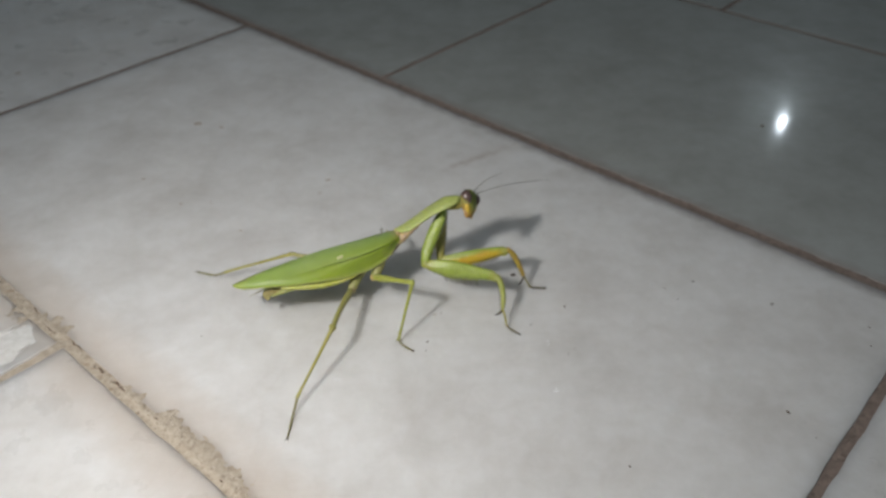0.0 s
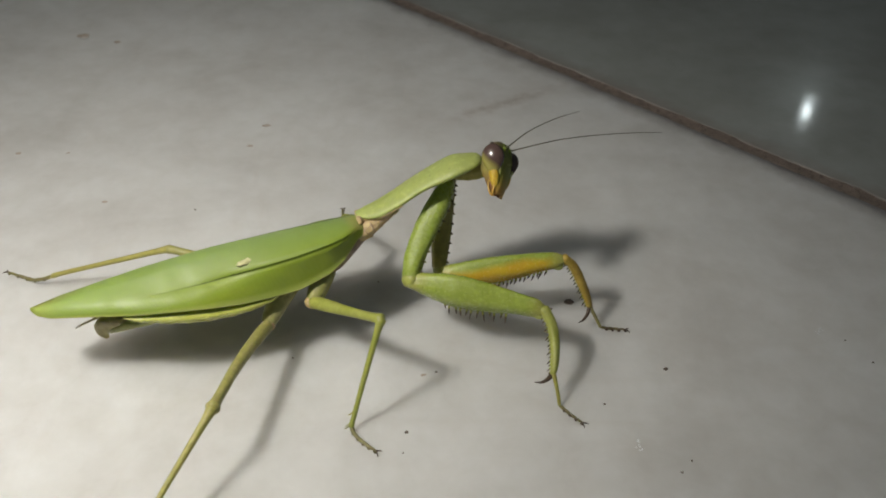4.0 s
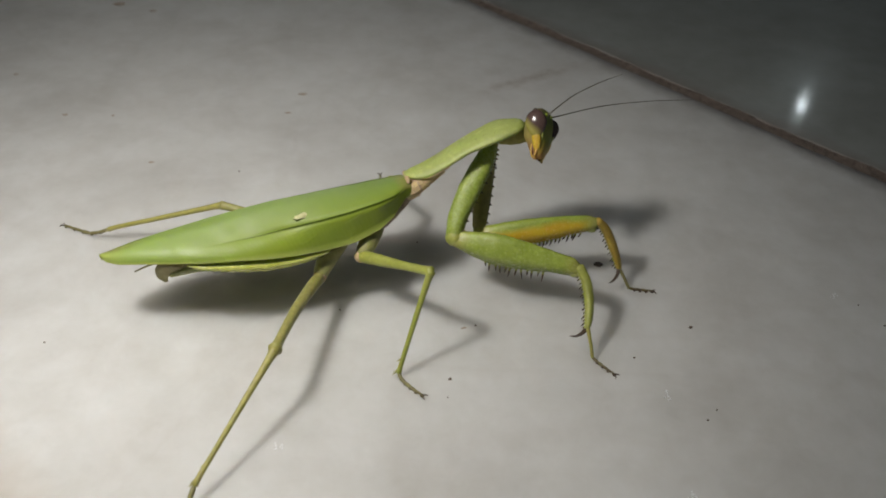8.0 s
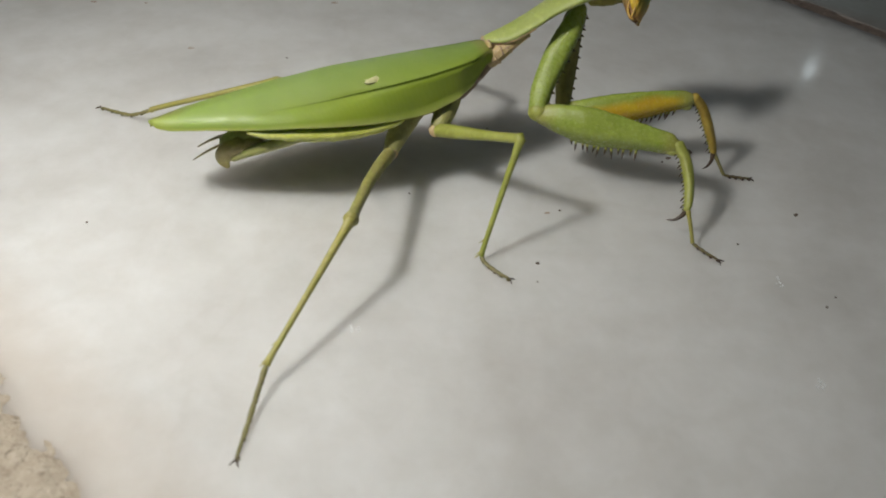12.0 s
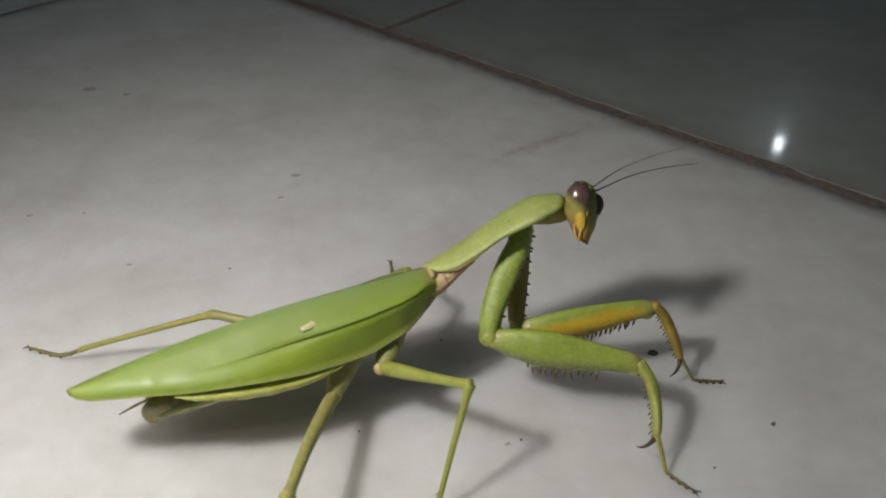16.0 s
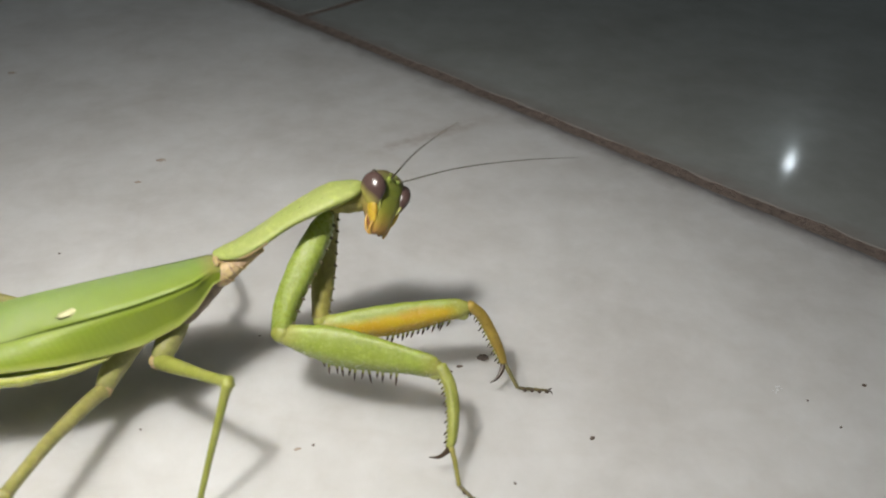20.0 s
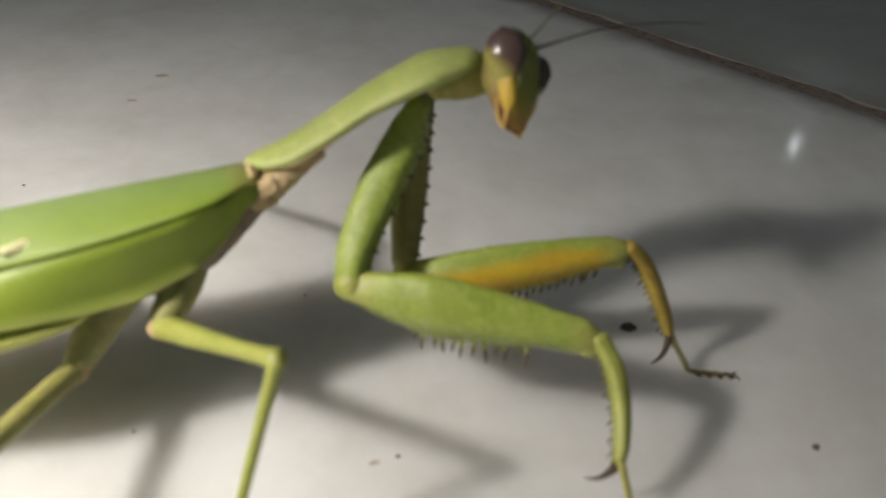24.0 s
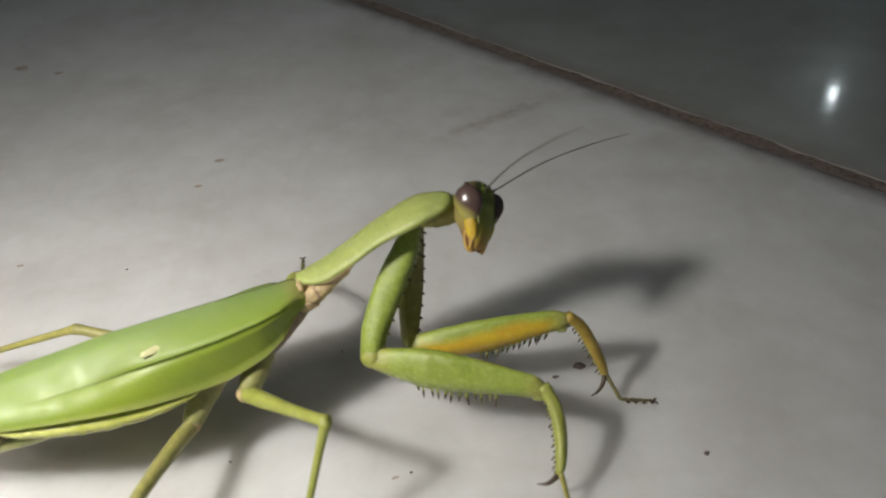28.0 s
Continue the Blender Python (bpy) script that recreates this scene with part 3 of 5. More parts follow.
part("grout_bed", grid_bed(-196, 196, V0 + 2.0, 186, 4, 4, lambda u, v: -0.028), M_GROUT, floor, "brown grout")
part("grout_bed", grid_bed(-196, 196, -186, V0 + 2.0, 4, 4, lambda u, v: -0.075), M_GROUT, floor, "brown grout")


def joint_height(u, v):
    return -0.05 + 0.035 * noise.noise((u * 2.5, v * 6, 1)) + 0.02 * noise.noise((u * 9, v * 9, 2))


def sand_height(u, v):
    """Crumbly mortar that stands a little proud along its middle, cracked here and there."""
    bits = 0.03 * noise.noise((u * 7, v * 9, 3)) + 0.025 * noise.noise((u * 17, v * 17, 7))
    crack = 0.035 if noise.noise((u * 3, v * 14, 11)) > 0.32 else 0.0
    return -0.022 + bits - crack + joint_height(u, v) * 0.2


part("grout_joint", grid_bed(-34, 12, V0 + PITCH_V - 0.3, V0 + PITCH_V + 0.3, 500, 8, lambda u, v: min(-0.003, joint_height(u, v) + 0.036)), M_GROUT, floor)
part("grout_joint", grid_bed(-30, 12, V0 - 0.34, V0 + 0.34, 640, 16, sand_height), M_SAND, floor, "sandy beige mortar joint")
part("mortar_bed", grid_bed(-30, 12, V0 - 11.5, V0 - 0.3, 4, 4, lambda u, v: -0.045), M_SAND, floor, "sandy mortar between the lower tiles")


def crack_height(u, v):
    """A hairline crack that wanders along the joint and breaks off; elsewhere it lies under the mortar."""
    line = V0 + 0.03 + 0.10 * noise.noise((u * 1.1, 0.0, 4.0)) + 0.06 * noise.noise((u * 6.0, 0.0, 8.0))
    there = noise.noise((u * 1.6, 3.0, 2.0)) > 0.05
    return 0.022 if there and abs(v - line) < 0.009 + 0.012 * noise.noise((u * 5, v * 4, 6)) else -0.09


part("mortar_crack", grid_bed(-22, 0, V0 - 0.14, V0 + 0.20, 800, 30, crack_height), M_CRACK, floor, "dark brown crack along the mortar")


def crust_height(u, v):
    """Mortar left on the tiles beside the joint; where it is below the tile it does not show."""
    corner = math.exp(-(((u + 12.6) / 1.1) ** 2))
    reach = 0.62 + (0.75 * corner if v < V0 else 0.1 * corner)
    near = max(0.0, 1 - abs(v - V0) / reach)
    more = 0.75 * math.exp(-((u + 8.3) / 1.6) ** 2) * (1 if v > V0 else 0.2) + 0.2 * corner + 0.10
    bits = noise.noise((u * 1.7, v * 2.2, 4)) * 0.5 + noise.noise((u * 6, v * 6, 5)) * 0.45 + noise.noise((u * 14, v * 14, 6)) * 0.25
    return max(-0.04, min(0.03, (near * (0.28 + more) + bits * 0.6 - 0.56) * 0.09))


part("mortar_crust", grid_bed(-20, -1, V0 - 1.25, V0 + 0.95, 560, 70, crust_height), M_CRUST, floor, "crumbly lime crust on the tile edges")


# ---- crumbs, flakes and glints on the tiles ----
def crumb(x, y, size, long=1.0, turn=0.0, seed=0, kind="crumb", mat=M_CRUMB, flat=0.55, label="tiny dark crumb of dirt lying on the tile"):
    r = size * 0.22
    data = ball((0, 0, r * flat * 0.85), (r * long, r, r * flat), None, 9, 6, 0.55, seed)
    ob = obj(kind, data[0], data[1], mat, smooth=False)
    ob.location = (x * S, y * S, 0)
    ob.rotation_euler = (0, 0, radians(turn))
    return tagged(ob, label, "debris", "crumbs on the floor")


CRUMBS = [(2.18, 11.58, 0.085, 1.2, 20), (1.53, 11.09, 0.05, 1.1, 0), (-0.29, 10.63, 0.075, 1.1, 60), (-0.30, 10.40, 0.035, 1, 0),
          (1.09, 12.36, 0.085, 1.5, 10), (1.02, 12.29, 0.05, 1.2, 70), (-0.06, 11.38, 0.045, 1.3, 0), (-1.46, 11.46, 0.045, 1.4, 120), (-0.75, 12.65, 0.045, 1, 0),
          (2.23, 10.49, 0.045, 1, 0), (2.12, 10.36, 0.05, 1.3, 40), (4.68, 12.35, 0.085, 1.2, 0), (4.11, 12.13, 0.05, 1, 0),
          (4.29, 11.83, 0.05, 1.2, 30), (-3.05, 13.78, 0.05, 1.2, 0), (-4.2, 10.71, 0.05, 1, 0), (5.98, 11.71, 0.10, 1.1, 0),
          (7.52, 11.11, 0.07, 1, 0), (7.36, 10.63, 0.06, 1, 0), (5.71, 8.59, 0.05, 1, 0), (7.79, 18.45, 0.17, 1, 0), (2.76, 8.0, 0.07, 1.2, 0)]
for i, (x, y, d, lo, tu) in enumerate(CRUMBS):
    crumb(x, y, d, lo, tu, i)
crumb(1.30, 12.48, 0.17, 1.35, 12, 77, "crumb", M_LUMP, 0.6, "larger dark lump of dirt under the raised foreleg")
crumb(5.44, 9.10, 0.085, 2.2, 118, 78, "seed", M_CRUMB, 0.6, "dark elongated seed lying on the tile")
FLAKES = [(-2.62, 15.80, 0.17, 1.7, 5), (-2.72, 15.26, 0.12, 1.6, 0), (-4.16, 13.84, 0.10, 1.6, 0), (-5.0, 14.86, 0.09, 1.2, 30), (-5.62, 14.79, 0.13, 1.5, 0),
          (-6.70, 15.76, 0.13, 1.3, 10), (-6.12, 18.31, 0.32, 1.6, 10), (-11.67, 21.03, 0.28, 1.3, 0), (-0.18, 11.33, 0.07, 2.2, 15), (-5.5, 18.15, 0.2, 1.4, 0)]
for i, (x, y, d, lo, tu) in enumerate(FLAKES):
    crumb(x, y, d, lo, tu, 40 + i, "dirt_flake", M_FLAKE, 0.10, "thin brown flake of dirt stuck to the tile")
# spots where the tile sparkles, each glint made of tiny white specks
GLINTS = [(1.79, 10.63), (3.88, 12.25), (-1.75, 9.70), (1.82, 9.50)]
for i, (x, y) in enumerate(GLINTS):
    rnd = random.Random(i)
    verts, faces = [], []
    for k in range(9):
        a, r = rnd.uniform(0, 6.28), rnd.uniform(0, 0.045)
        v, f = ball((math.cos(a) * r, math.sin(a) * r * 1.4, 0.006), (rnd.uniform(0.006, 0.013), 0.008, 0.006), None, 6, 4, 0.6, k)
        faces += [tuple(q + len(verts) for q in g) for g in f]
        verts += v
    g = obj("glint_speck", verts, faces, M_WHITE, smooth=False)
    g.location = (x * S, y * S, 0)
    tagged(g, "white specks painted where the tile glints", "debris", "white specks on the floor")

# dried glassy smear on the tile past the sandy joint
def smear_height(u, v):
    edge = max(0.0, 1 - ((u + 12.5) / 0.66) ** 2 - ((v - 2.7) / 1.15) ** 2)
    return -0.03 + 0.06 * edge + 0.012 * noise.noise((u * 3, v * 3, 1)) + 0.012 * noise.noise((u * 9, v * 5, 2)) * edge


data = grid_bed(-13.3, -11.95, 1.4, 3.5, 60, 70, smear_height)
tagged(obj("dried_smear", data[0], data[1], M_SMEAR), "shiny lumpy whitish dried smear on the tile corner", "residue")


for i in range(14):
    rnd = random.Random(200 + i)
    a, r = rnd.uniform(0, 6.28), 0.75 * rnd.random() ** 0.5
    spot_at = uv_to_xy(-12.5 + 0.55 * r * math.cos(a), 2.75 + r * math.sin(a))
    streak = obj("residue_streak", *ball((0, 0, 0.02), (rnd.uniform(0.05, 0.2), rnd.uniform(0.008, 0.016), 0.012), None, 10, 6, 0.5, i), M_SMEAR, smooth=False)
    streak.location = spot_at * S
    streak.rotation_euler = (0, 0, radians(rnd.uniform(38, 62)))
    tagged(streak, "glossy white streak of dried residue on the tile", "residue", "white streaks on the smear")

# ---- the mantis ----
mantis = tagged(new("praying_mantis"), "large green praying mantis with folded wings standing on the tile", "insect")
mantis.location = BASE * S


def L(x, y, z):
    """From the plan into the animal's own space."""
    return (x - BASE.x, y - BASE.y, z - BASE.z)


def limb(rows):
    return [(*L(*r[:3]), *r[3:]) for r in rows]


A, B = Vector((-0.92, 12.09, 1.29)), Vector((-3.61, 11.05, 0.88))
AX = B - A
PERP = Vector((0.3605, -0.9328, 0))
ST = [-0.035, 0, 0.05, 0.1, 0.2, 0.3, 0.4, 0.5, 0.6, 0.7, 0.8, 0.9, 0.95, 0.985, 1.0]
EW = [0.14, 0.18, 0.27, 0.32, 0.36, 0.39, 0.42, 0.43, 0.41, 0.36, 0.27, 0.18, 0.122, 0.062, 0.006]
EH = [-0.07, -0.12, -0.235, -0.305, -0.37, -0.35, -0.30, -0.24, -0.18, -0.145, -0.12, -0.098, -0.075, -0.042, -0.006]
LW = [0.12, 0.165, 0.27, 0.31, 0.32, 0.31, 0.28, 0.26, 0.22, 0.17, 0.13, 0.09, 0.055, 0.03, 0.005]
LH = [-0.035, -0.012, 0.0, 0.0, -0.03, -0.055, -0.08, -0.09, -0.09, -0.08, -0.065, -0.045, -0.035, -0.022, -0.005]


def wing(sign, wide, lift):
    """A folded fore wing from the ridge to its rim."""
    rows, uvs = [], []
    for k in range(61):
        s = -0.035 + 1.035 * k / 60 if sign > 0 else 0.035 + 0.965 * k / 60
        we, he, wl, hl = (float(np.interp(s, ST, col)) for col in (EW, EH, LW, LH))
        we, wl = we * wide, wl * wide
        drop_far = 0.0 if sign > 0 else -0.55
        groove = float(np.interp(s, [-0.035, 0.0, 0.03, 0.4, 0.58, 1.0], [0.0, 0.3, 1.0, 0.8, 0.0, 0.0]))
        pts = [(-0.05 * (1 - s), -0.02), (0.0, 0.0), (wl * 0.3, hl * 0.12), (wl * 0.6, hl * 0.4), (wl * 0.85, hl * 0.8), (wl * 0.965, hl), (wl * 0.968 + 0.002, hl - 0.013 * groove),
               (wl + 0.10 * (we - wl) + 0.010 * groove, hl - 0.016 * groove + 0.03 * (he - hl)), (wl + 0.42 * (we - wl), hl + 0.2 * (he - hl)), (wl + 0.7 * (we - wl), hl + 0.45 * (he - hl)),
               (wl + 0.9 * (we - wl), hl + 0.72 * (he - hl)), (we, he), (we + 0.012, he - 0.012)]
        # towards the tip the fold dies out and the wing is one smooth vault
        k2 = float(np.interp(s, [0.42, 0.75], [0.0, 1.0]))
        for i, c in enumerate((0, 0.2, 0.35, 0.48, 0.55, 0.575, 0.6, 0.7, 0.8, 0.9, 0.97), 1):
            w2, h2 = we * math.sin(math.pi / 2 * c / 0.97), he * (1 - math.cos(math.pi / 2 * c / 0.97))
            pts[i] = (pts[i][0] * (1 - k2) + w2 * k2, pts[i][1] * (1 - k2) + h2 * k2)
        bow = float(np.interp(s, [-0.035, 0, 0.1, 0.3, 0.5, 0.9, 1], [-0.055, -0.012, -0.005, 0.02, 0.04, 0.04, 0.0]))
        ridge = float(np.interp(s, [0.0, 0.2, 0.45, 0.65, 0.8, 0.9, 1.0], [0.0, 0.03, 0.055, 0.045, 0.018, -0.005, -0.01]))
        rows.append([L(*(A + AX * s + PERP * (sign * w) + Vector((0, 0, h + bow + lift + ridge * max(0.0, 1 - max(0, w) / wl) + drop_far * max(0, w))))) for w, h in pts])
        uvs += [(max(0.0, s), c) for c in (0, 0.05, 0.2, 0.35, 0.48, 0.55, 0.575, 0.6, 0.7, 0.8, 0.9, 0.97, 1.0)]
    v, f = sheet(rows)
    if sign < 0:
        f = [tuple(reversed(q)) for q in f]
    return v, f, uvs


for sign, wide, lift, lab in ((-1, 1.1, -0.03, ""), (1, 1.0, 0.0, "")):
    v, f, uvs = wing(sign, wide, lift)
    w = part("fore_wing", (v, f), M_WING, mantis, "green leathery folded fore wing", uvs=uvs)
    m = w.modifiers.new("thickness", "SOLIDIFY")
    m.thickness, m.offset = 0.012 * S, -1
    if sign > 0:
        near_wing = w

# pale flecks that paint the small specular glints on the wing
wing_points = [Vector(p.co) for p in near_wing.data.vertices]
for s, j, size, lean in ((0.40, 6, 0.030, 0.2), (0.47, 6, 0.022, -0.5), (0.50, 8, 0.024, 0.6), (0.545, 6, 0.026, 0.1), (0.56, 9, 0.028, 0.9), (0.22, 7, 0.016, 0.4), (0.62, 5, 0.018, 0.2), (0.34, 4, 0.014, 1.2)):
    k = int(60 * (s + 0.035) / 1.035)
    at, along, out = (wing_points[i] / S for i in (k * 13 + j, (k + 1) * 13 + j, k * 13 + j + 1))
    d, e = (along - at).normalized(), (out - at).normalized()
    up = e.cross(d).normalized()
    d = (d + e * lean).normalized()
    part("scratch", ball(at + up * 0.002, (size, size * 0.3, 0.004), Matrix((d, up.cross(d), up)).transposed(), 10, 6, 0.5, j), M_PATCH, near_wing, "pale fleck coloured as a glint on the wing")

# cream scar on the wing
c = Vector((-1.78, 11.53, 1.15))
rows = []
d = Vector((0.14, 0.12, 0.01)).normalized()
n_up = Vector((0.15, -0.3, 0.94)).normalized()
e = n_up.cross(d)
data = ball(L(*c), (0.13, 0.030, 0.014), Matrix((d, e, n_up)).transposed(), 16, 8, 0.5, 4)
part("wing_scar", data, M_PATCH, near_wing, "cream scar on the wing")

# hind wing rim, abdomen
def under(s, w, h):
    return L(*(A + AX * s + PERP * w + Vector((0, 0, h))))


rows = []
for k in range(41):
    s = 0.28 + 0.46 * k / 40
    we, he = (float(np.interp(s, ST, col)) for col in (EW, EH))
    fade = math.sin(math.pi * min(1, k / 40 * 1.02)) ** 0.6
    kink = 0.004 * math.sin(k * 1.1) + 0.005 * math.sin(k * 2.7)
    rows.append([under(s, we * 0.80, he - 0.02), under(s, we + 0.015 * fade, he - 0.045 * fade), under(s, we + (0.012 + kink) * fade, he - 0.10 * fade), under(s, we * 0.7, he - (0.125 + kink) * fade)])
v, f = sheet(rows)
w = part("hind_wing", (v, f), M_HINDWING, mantis, "glossy yellow-green rim of the hind wing")
m = w.modifiers.new("thickness", "SOLIDIFY")
m.thickness = 0.012 * S


def rings(w, k):
    return 1.0 + 0.035 * abs(math.sin(k * math.pi * 7))


belly = limb([(-1.15, 11.98, 1.02, 0.20, 0.16), (-1.7, 11.76, 0.90, 0.25, 0.17), (-2.3, 11.53, 0.77, 0.24, 0.15), (-2.75, 11.36, 0.65, 0.17, 0.11), (-2.98, 11.28, 0.57, 0.10, 0.085),
              (-3.08, 11.25, 0.53, 0.06, 0.06)])
abdomen = part("abdomen", tube(belly, 70, 20, (0, 0, 1), rings), M_BELLY, mantis, "ringed olive abdomen")
part("ovipositor", tube(limb([(-2.72, 11.22, 0.61, 0.05, 0.05), (-2.88, 11.20, 0.57, 0.07, 0.085), (-3.02, 11.19, 0.50, 0.06, 0.095), (-3.06, 11.18, 0.41, 0.035, 0.06), (-3.03, 11.17, 0.34, 0.012, 0.02)]), 26, 16, (1, 0.1, 0.3),
                        lambda w, k: 1 + 0.16 * math.sin(3 * w + 6 * k) * k + 0.07 * math.sin(7 * w - 11 * k)), M_OVI, abdomen, "wrinkled brown tail sheath")
part("ovipositor_lobe", tube(limb([(-2.38, 11.17, 0.71, 0.03), (-2.60, 11.14, 0.645, 0.046), (-2.80, 11.14, 0.56, 0.046), (-2.98, 11.16, 0.44, 0.025)]), 14, 10, (0, 0, 1)), M_BELLY, abdomen, "pale flap under the tail")
for rise, wide in ((0.0, 0.0), (0.03, 0.09)):
    part("cercus", tube(limb([(-3.06, 11.27 + wide, 0.53 + rise, 0.012), (-3.16, 11.27 + wide * 1.3, 0.47 + rise, 0.012), (-3.28, 11.28 + wide * 1.6, 0.38 + rise, 0.009), (-3.38, 11.30 + wide * 1.8, 0.29 + rise, 0.005)]), 22, 8, (0, 0, 1),
                        lambda w, k: 1 + 0.12 * abs(math.sin(k * 28))), M_CERCUS, abdomen, "thin jointed tail feeler")

# thorax and collar
part("thorax", tube(limb([(-0.80, 12.06, 1.165, 0.06), (-0.86, 12.025, 1.12, 0.083), (-0.978, 11.945, 1.02, 0.10), (-1.095, 11.855, 0.925, 0.105), (-1.3, 11.80, 0.86, 0.15), (-1.7, 11.74, 0.84, 0.17)]),
                    34, 20, (0, 0, 1), lambda w, k: 1 + 0.03 * math.sin(k * 55 + 2 * math.sin(w * 3))), M_THORAX, mantis, "purplish brown underside of the thorax")
part("collar", tube(limb([(-0.49, 12.12, 1.36, 0.014), (-0.60, 12.105, 1.302, 0.045), (-0.726, 12.07, 1.218, 0.072), (-0.82, 12.04, 1.16, 0.095), (-0.94, 12.05, 1.16, 0.12)]), 30, 40, (0, 0, 1),
                    lambda w, k: 1 + 0.03 * math.sin(k * 24 + 2 * math.sin(2 * w)) + 0.03 * math.sin(9 * w + 8 * k)), M_PALE, mantis, "wrinkled buff membrane behind the pronotum")

COLLAR = spline(limb([(-0.60, 12.105, 1.302, 0.045), (-0.726, 12.07, 1.218, 0.072), (-0.82, 12.04, 1.16, 0.095), (-0.94, 12.05, 1.16, 0.12)]), 30)
for i, (k, lean) in enumerate(((7, 0.4), (12, -0.3), (17, 0.5), (22, -0.2), (26, 0.3))):
    here = Vector(COLLAR[k][:3])
    tan = (Vector(COLLAR[k + 1][:3]) - Vector(COLLAR[k - 1][:3])).normalized()
    b = (Vector((0, 0, 1)) - tan * tan.z).normalized()
    a = tan.cross(b)
    a = a if a.y < 0 else -a
    arc = []
    for j in range(9):
        w = radians(-80 + 150 * j / 8)
        q = here + (a * math.cos(w) + b * math.sin(w)) * (COLLAR[k][3] * 1.0) + tan * (lean * 0.03 * math.sin(w * 1.5))
        arc.append((*q, 0.008 if 0 < j < 8 else 0.003))
    part("collar_crease", tube(arc, 26, 8, tuple(tan), lambda w, k: 1 + 0.2 * math.sin(k * 23)), M_CREASE if i % 2 else M_PALE, mantis, "raised wrinkle of the buff collar")

# pronotum: a long shield, widest above the forelegs
SHIELD = [(-0.886, 12.14, 1.29, 0.035, 0.02), (-0.837, 12.14, 1.29, 0.085, 0.04), (-0.767, 12.15, 1.302, 0.125, 0.055), (-0.663, 12.172, 1.336, 0.155, 0.066), (-0.50, 12.232, 1.428, 0.168, 0.064), (-0.30, 12.31, 1.552, 0.176, 0.066),
          (-0.10, 12.368, 1.654, 0.204, 0.078), (0.02, 12.398, 1.708, 0.205, 0.081), (0.12, 12.42, 1.735, 0.165, 0.072), (0.20, 12.445, 1.757, 0.122, 0.055), (0.245, 12.455, 1.76, 0.08, 0.035)]
part("pronotum", tube(limb(SHIELD), 52, 28, (-0.45, 0.12, 1), lambda w, k: 1 + 0.12 * max(0, math.sin(w)) ** 10 - 0.12 * max(0, -math.sin(w)) ** 2 + 0.05 * abs(math.cos(w)) ** 12), M_PRO, mantis,
     "long pale green pronotum")
tan = Vector((0.05, 0.02, 0.03)).normalized()
lift_way = Vector((-0.45, 0.12, 1))
lift_way = (lift_way - tan * lift_way.dot(tan)).normalized()
across = tan.cross(lift_way)
rim = []
for x, y, z, ra, rb in spline(SHIELD[:5], 14):
    q = Vector((x, y, z)) + across * ((-ra if across.y > 0 else ra) * 0.93) - lift_way * (rb * 0.33)
    rim.append((*L(*q), 0.014))
fold = []
for k in range(13):
    w = radians(-25 + 230 * k / 12)
    q = Vector((-0.862, 12.12, 1.262)) + across * (0.108 * math.cos(w)) + lift_way * (0.016 * math.sin(w))
    fold.append((*L(*q), 0.022 + 0.005 * math.sin(k * 2.1)))
part("collar_fold", tube(fold, 44, 12, (0.5, 0.16, 0.28), lambda w, k: 1 + 0.10 * math.sin(k * 50) * math.sin(2 * w)), M_PALE, mantis, "buff wrinkled fold behind the pronotum")
part("pronotum_rim", tube(rim, 40, 8, (0.5, 0.16, 0.28)), M_PALE, mantis, "buff rear rim of the pronotum")
line = spline(limb(SHIELD), 50)
for k, a, b in ((14, 0.25, 0.93), (21, -0.35, 0.9), (30, 0.55, 0.8), (36, -0.1, 0.97)):
    row = line[k]
    q = Vector(row[:3]) + across * (row[3] * a) + lift_way * (row[4] * b)
    part("dark_pit", ball(q, (0.009, 0.008, 0.006), None, 7, 5), M_SPINE, mantis)
# white specks in place of moist highlights on the shield
for k, a, b in ((11, 0.45, 0.80), (19, -0.2, 0.97), (24, 0.5, 0.78), (27, 0.15, 0.97), (34, 0.62, 0.72)):
    row = line[k]
    q = Vector(row[:3]) - across * (row[3] * a) + lift_way * (row[4] * b)
    part("pale_speck", ball(q, (0.014, 0.006, 0.006), None, 8, 5, 0.5, k), M_WHITE, mantis, "tiny white speck painted as a moist glint")
part("wing_root", ball(L(-0.895, 12.035, 1.225), (0.085, 0.075, 0.055), Matrix.Rotation(radians(22), 3, "Z"), 22, 14, 0.05, 3), M_PALE, mantis, "buff wrinkled root of the wing")
part("collar_lobe", ball(L(-0.828, 12.065, 1.232), (0.06, 0.05, 0.05), Matrix.Rotation(radians(22), 3, "Z"), 18, 12, 0.06, 5), M_PALE, mantis, "buff fold between wing and pronotum")
part("neck", tube(limb([(0.02, 12.42, 1.60, 0.06), (0.16, 12.43, 1.64, 0.095), (0.30, 12.45, 1.69, 0.10), (0.39, 12.46, 1.73, 0.075)]), 16, 16, (0, 0, 1), lambda w, k: 1 + 0.03 * math.sin(k * 30)), M_NECK, mantis, "yellowish wrinkled neck")


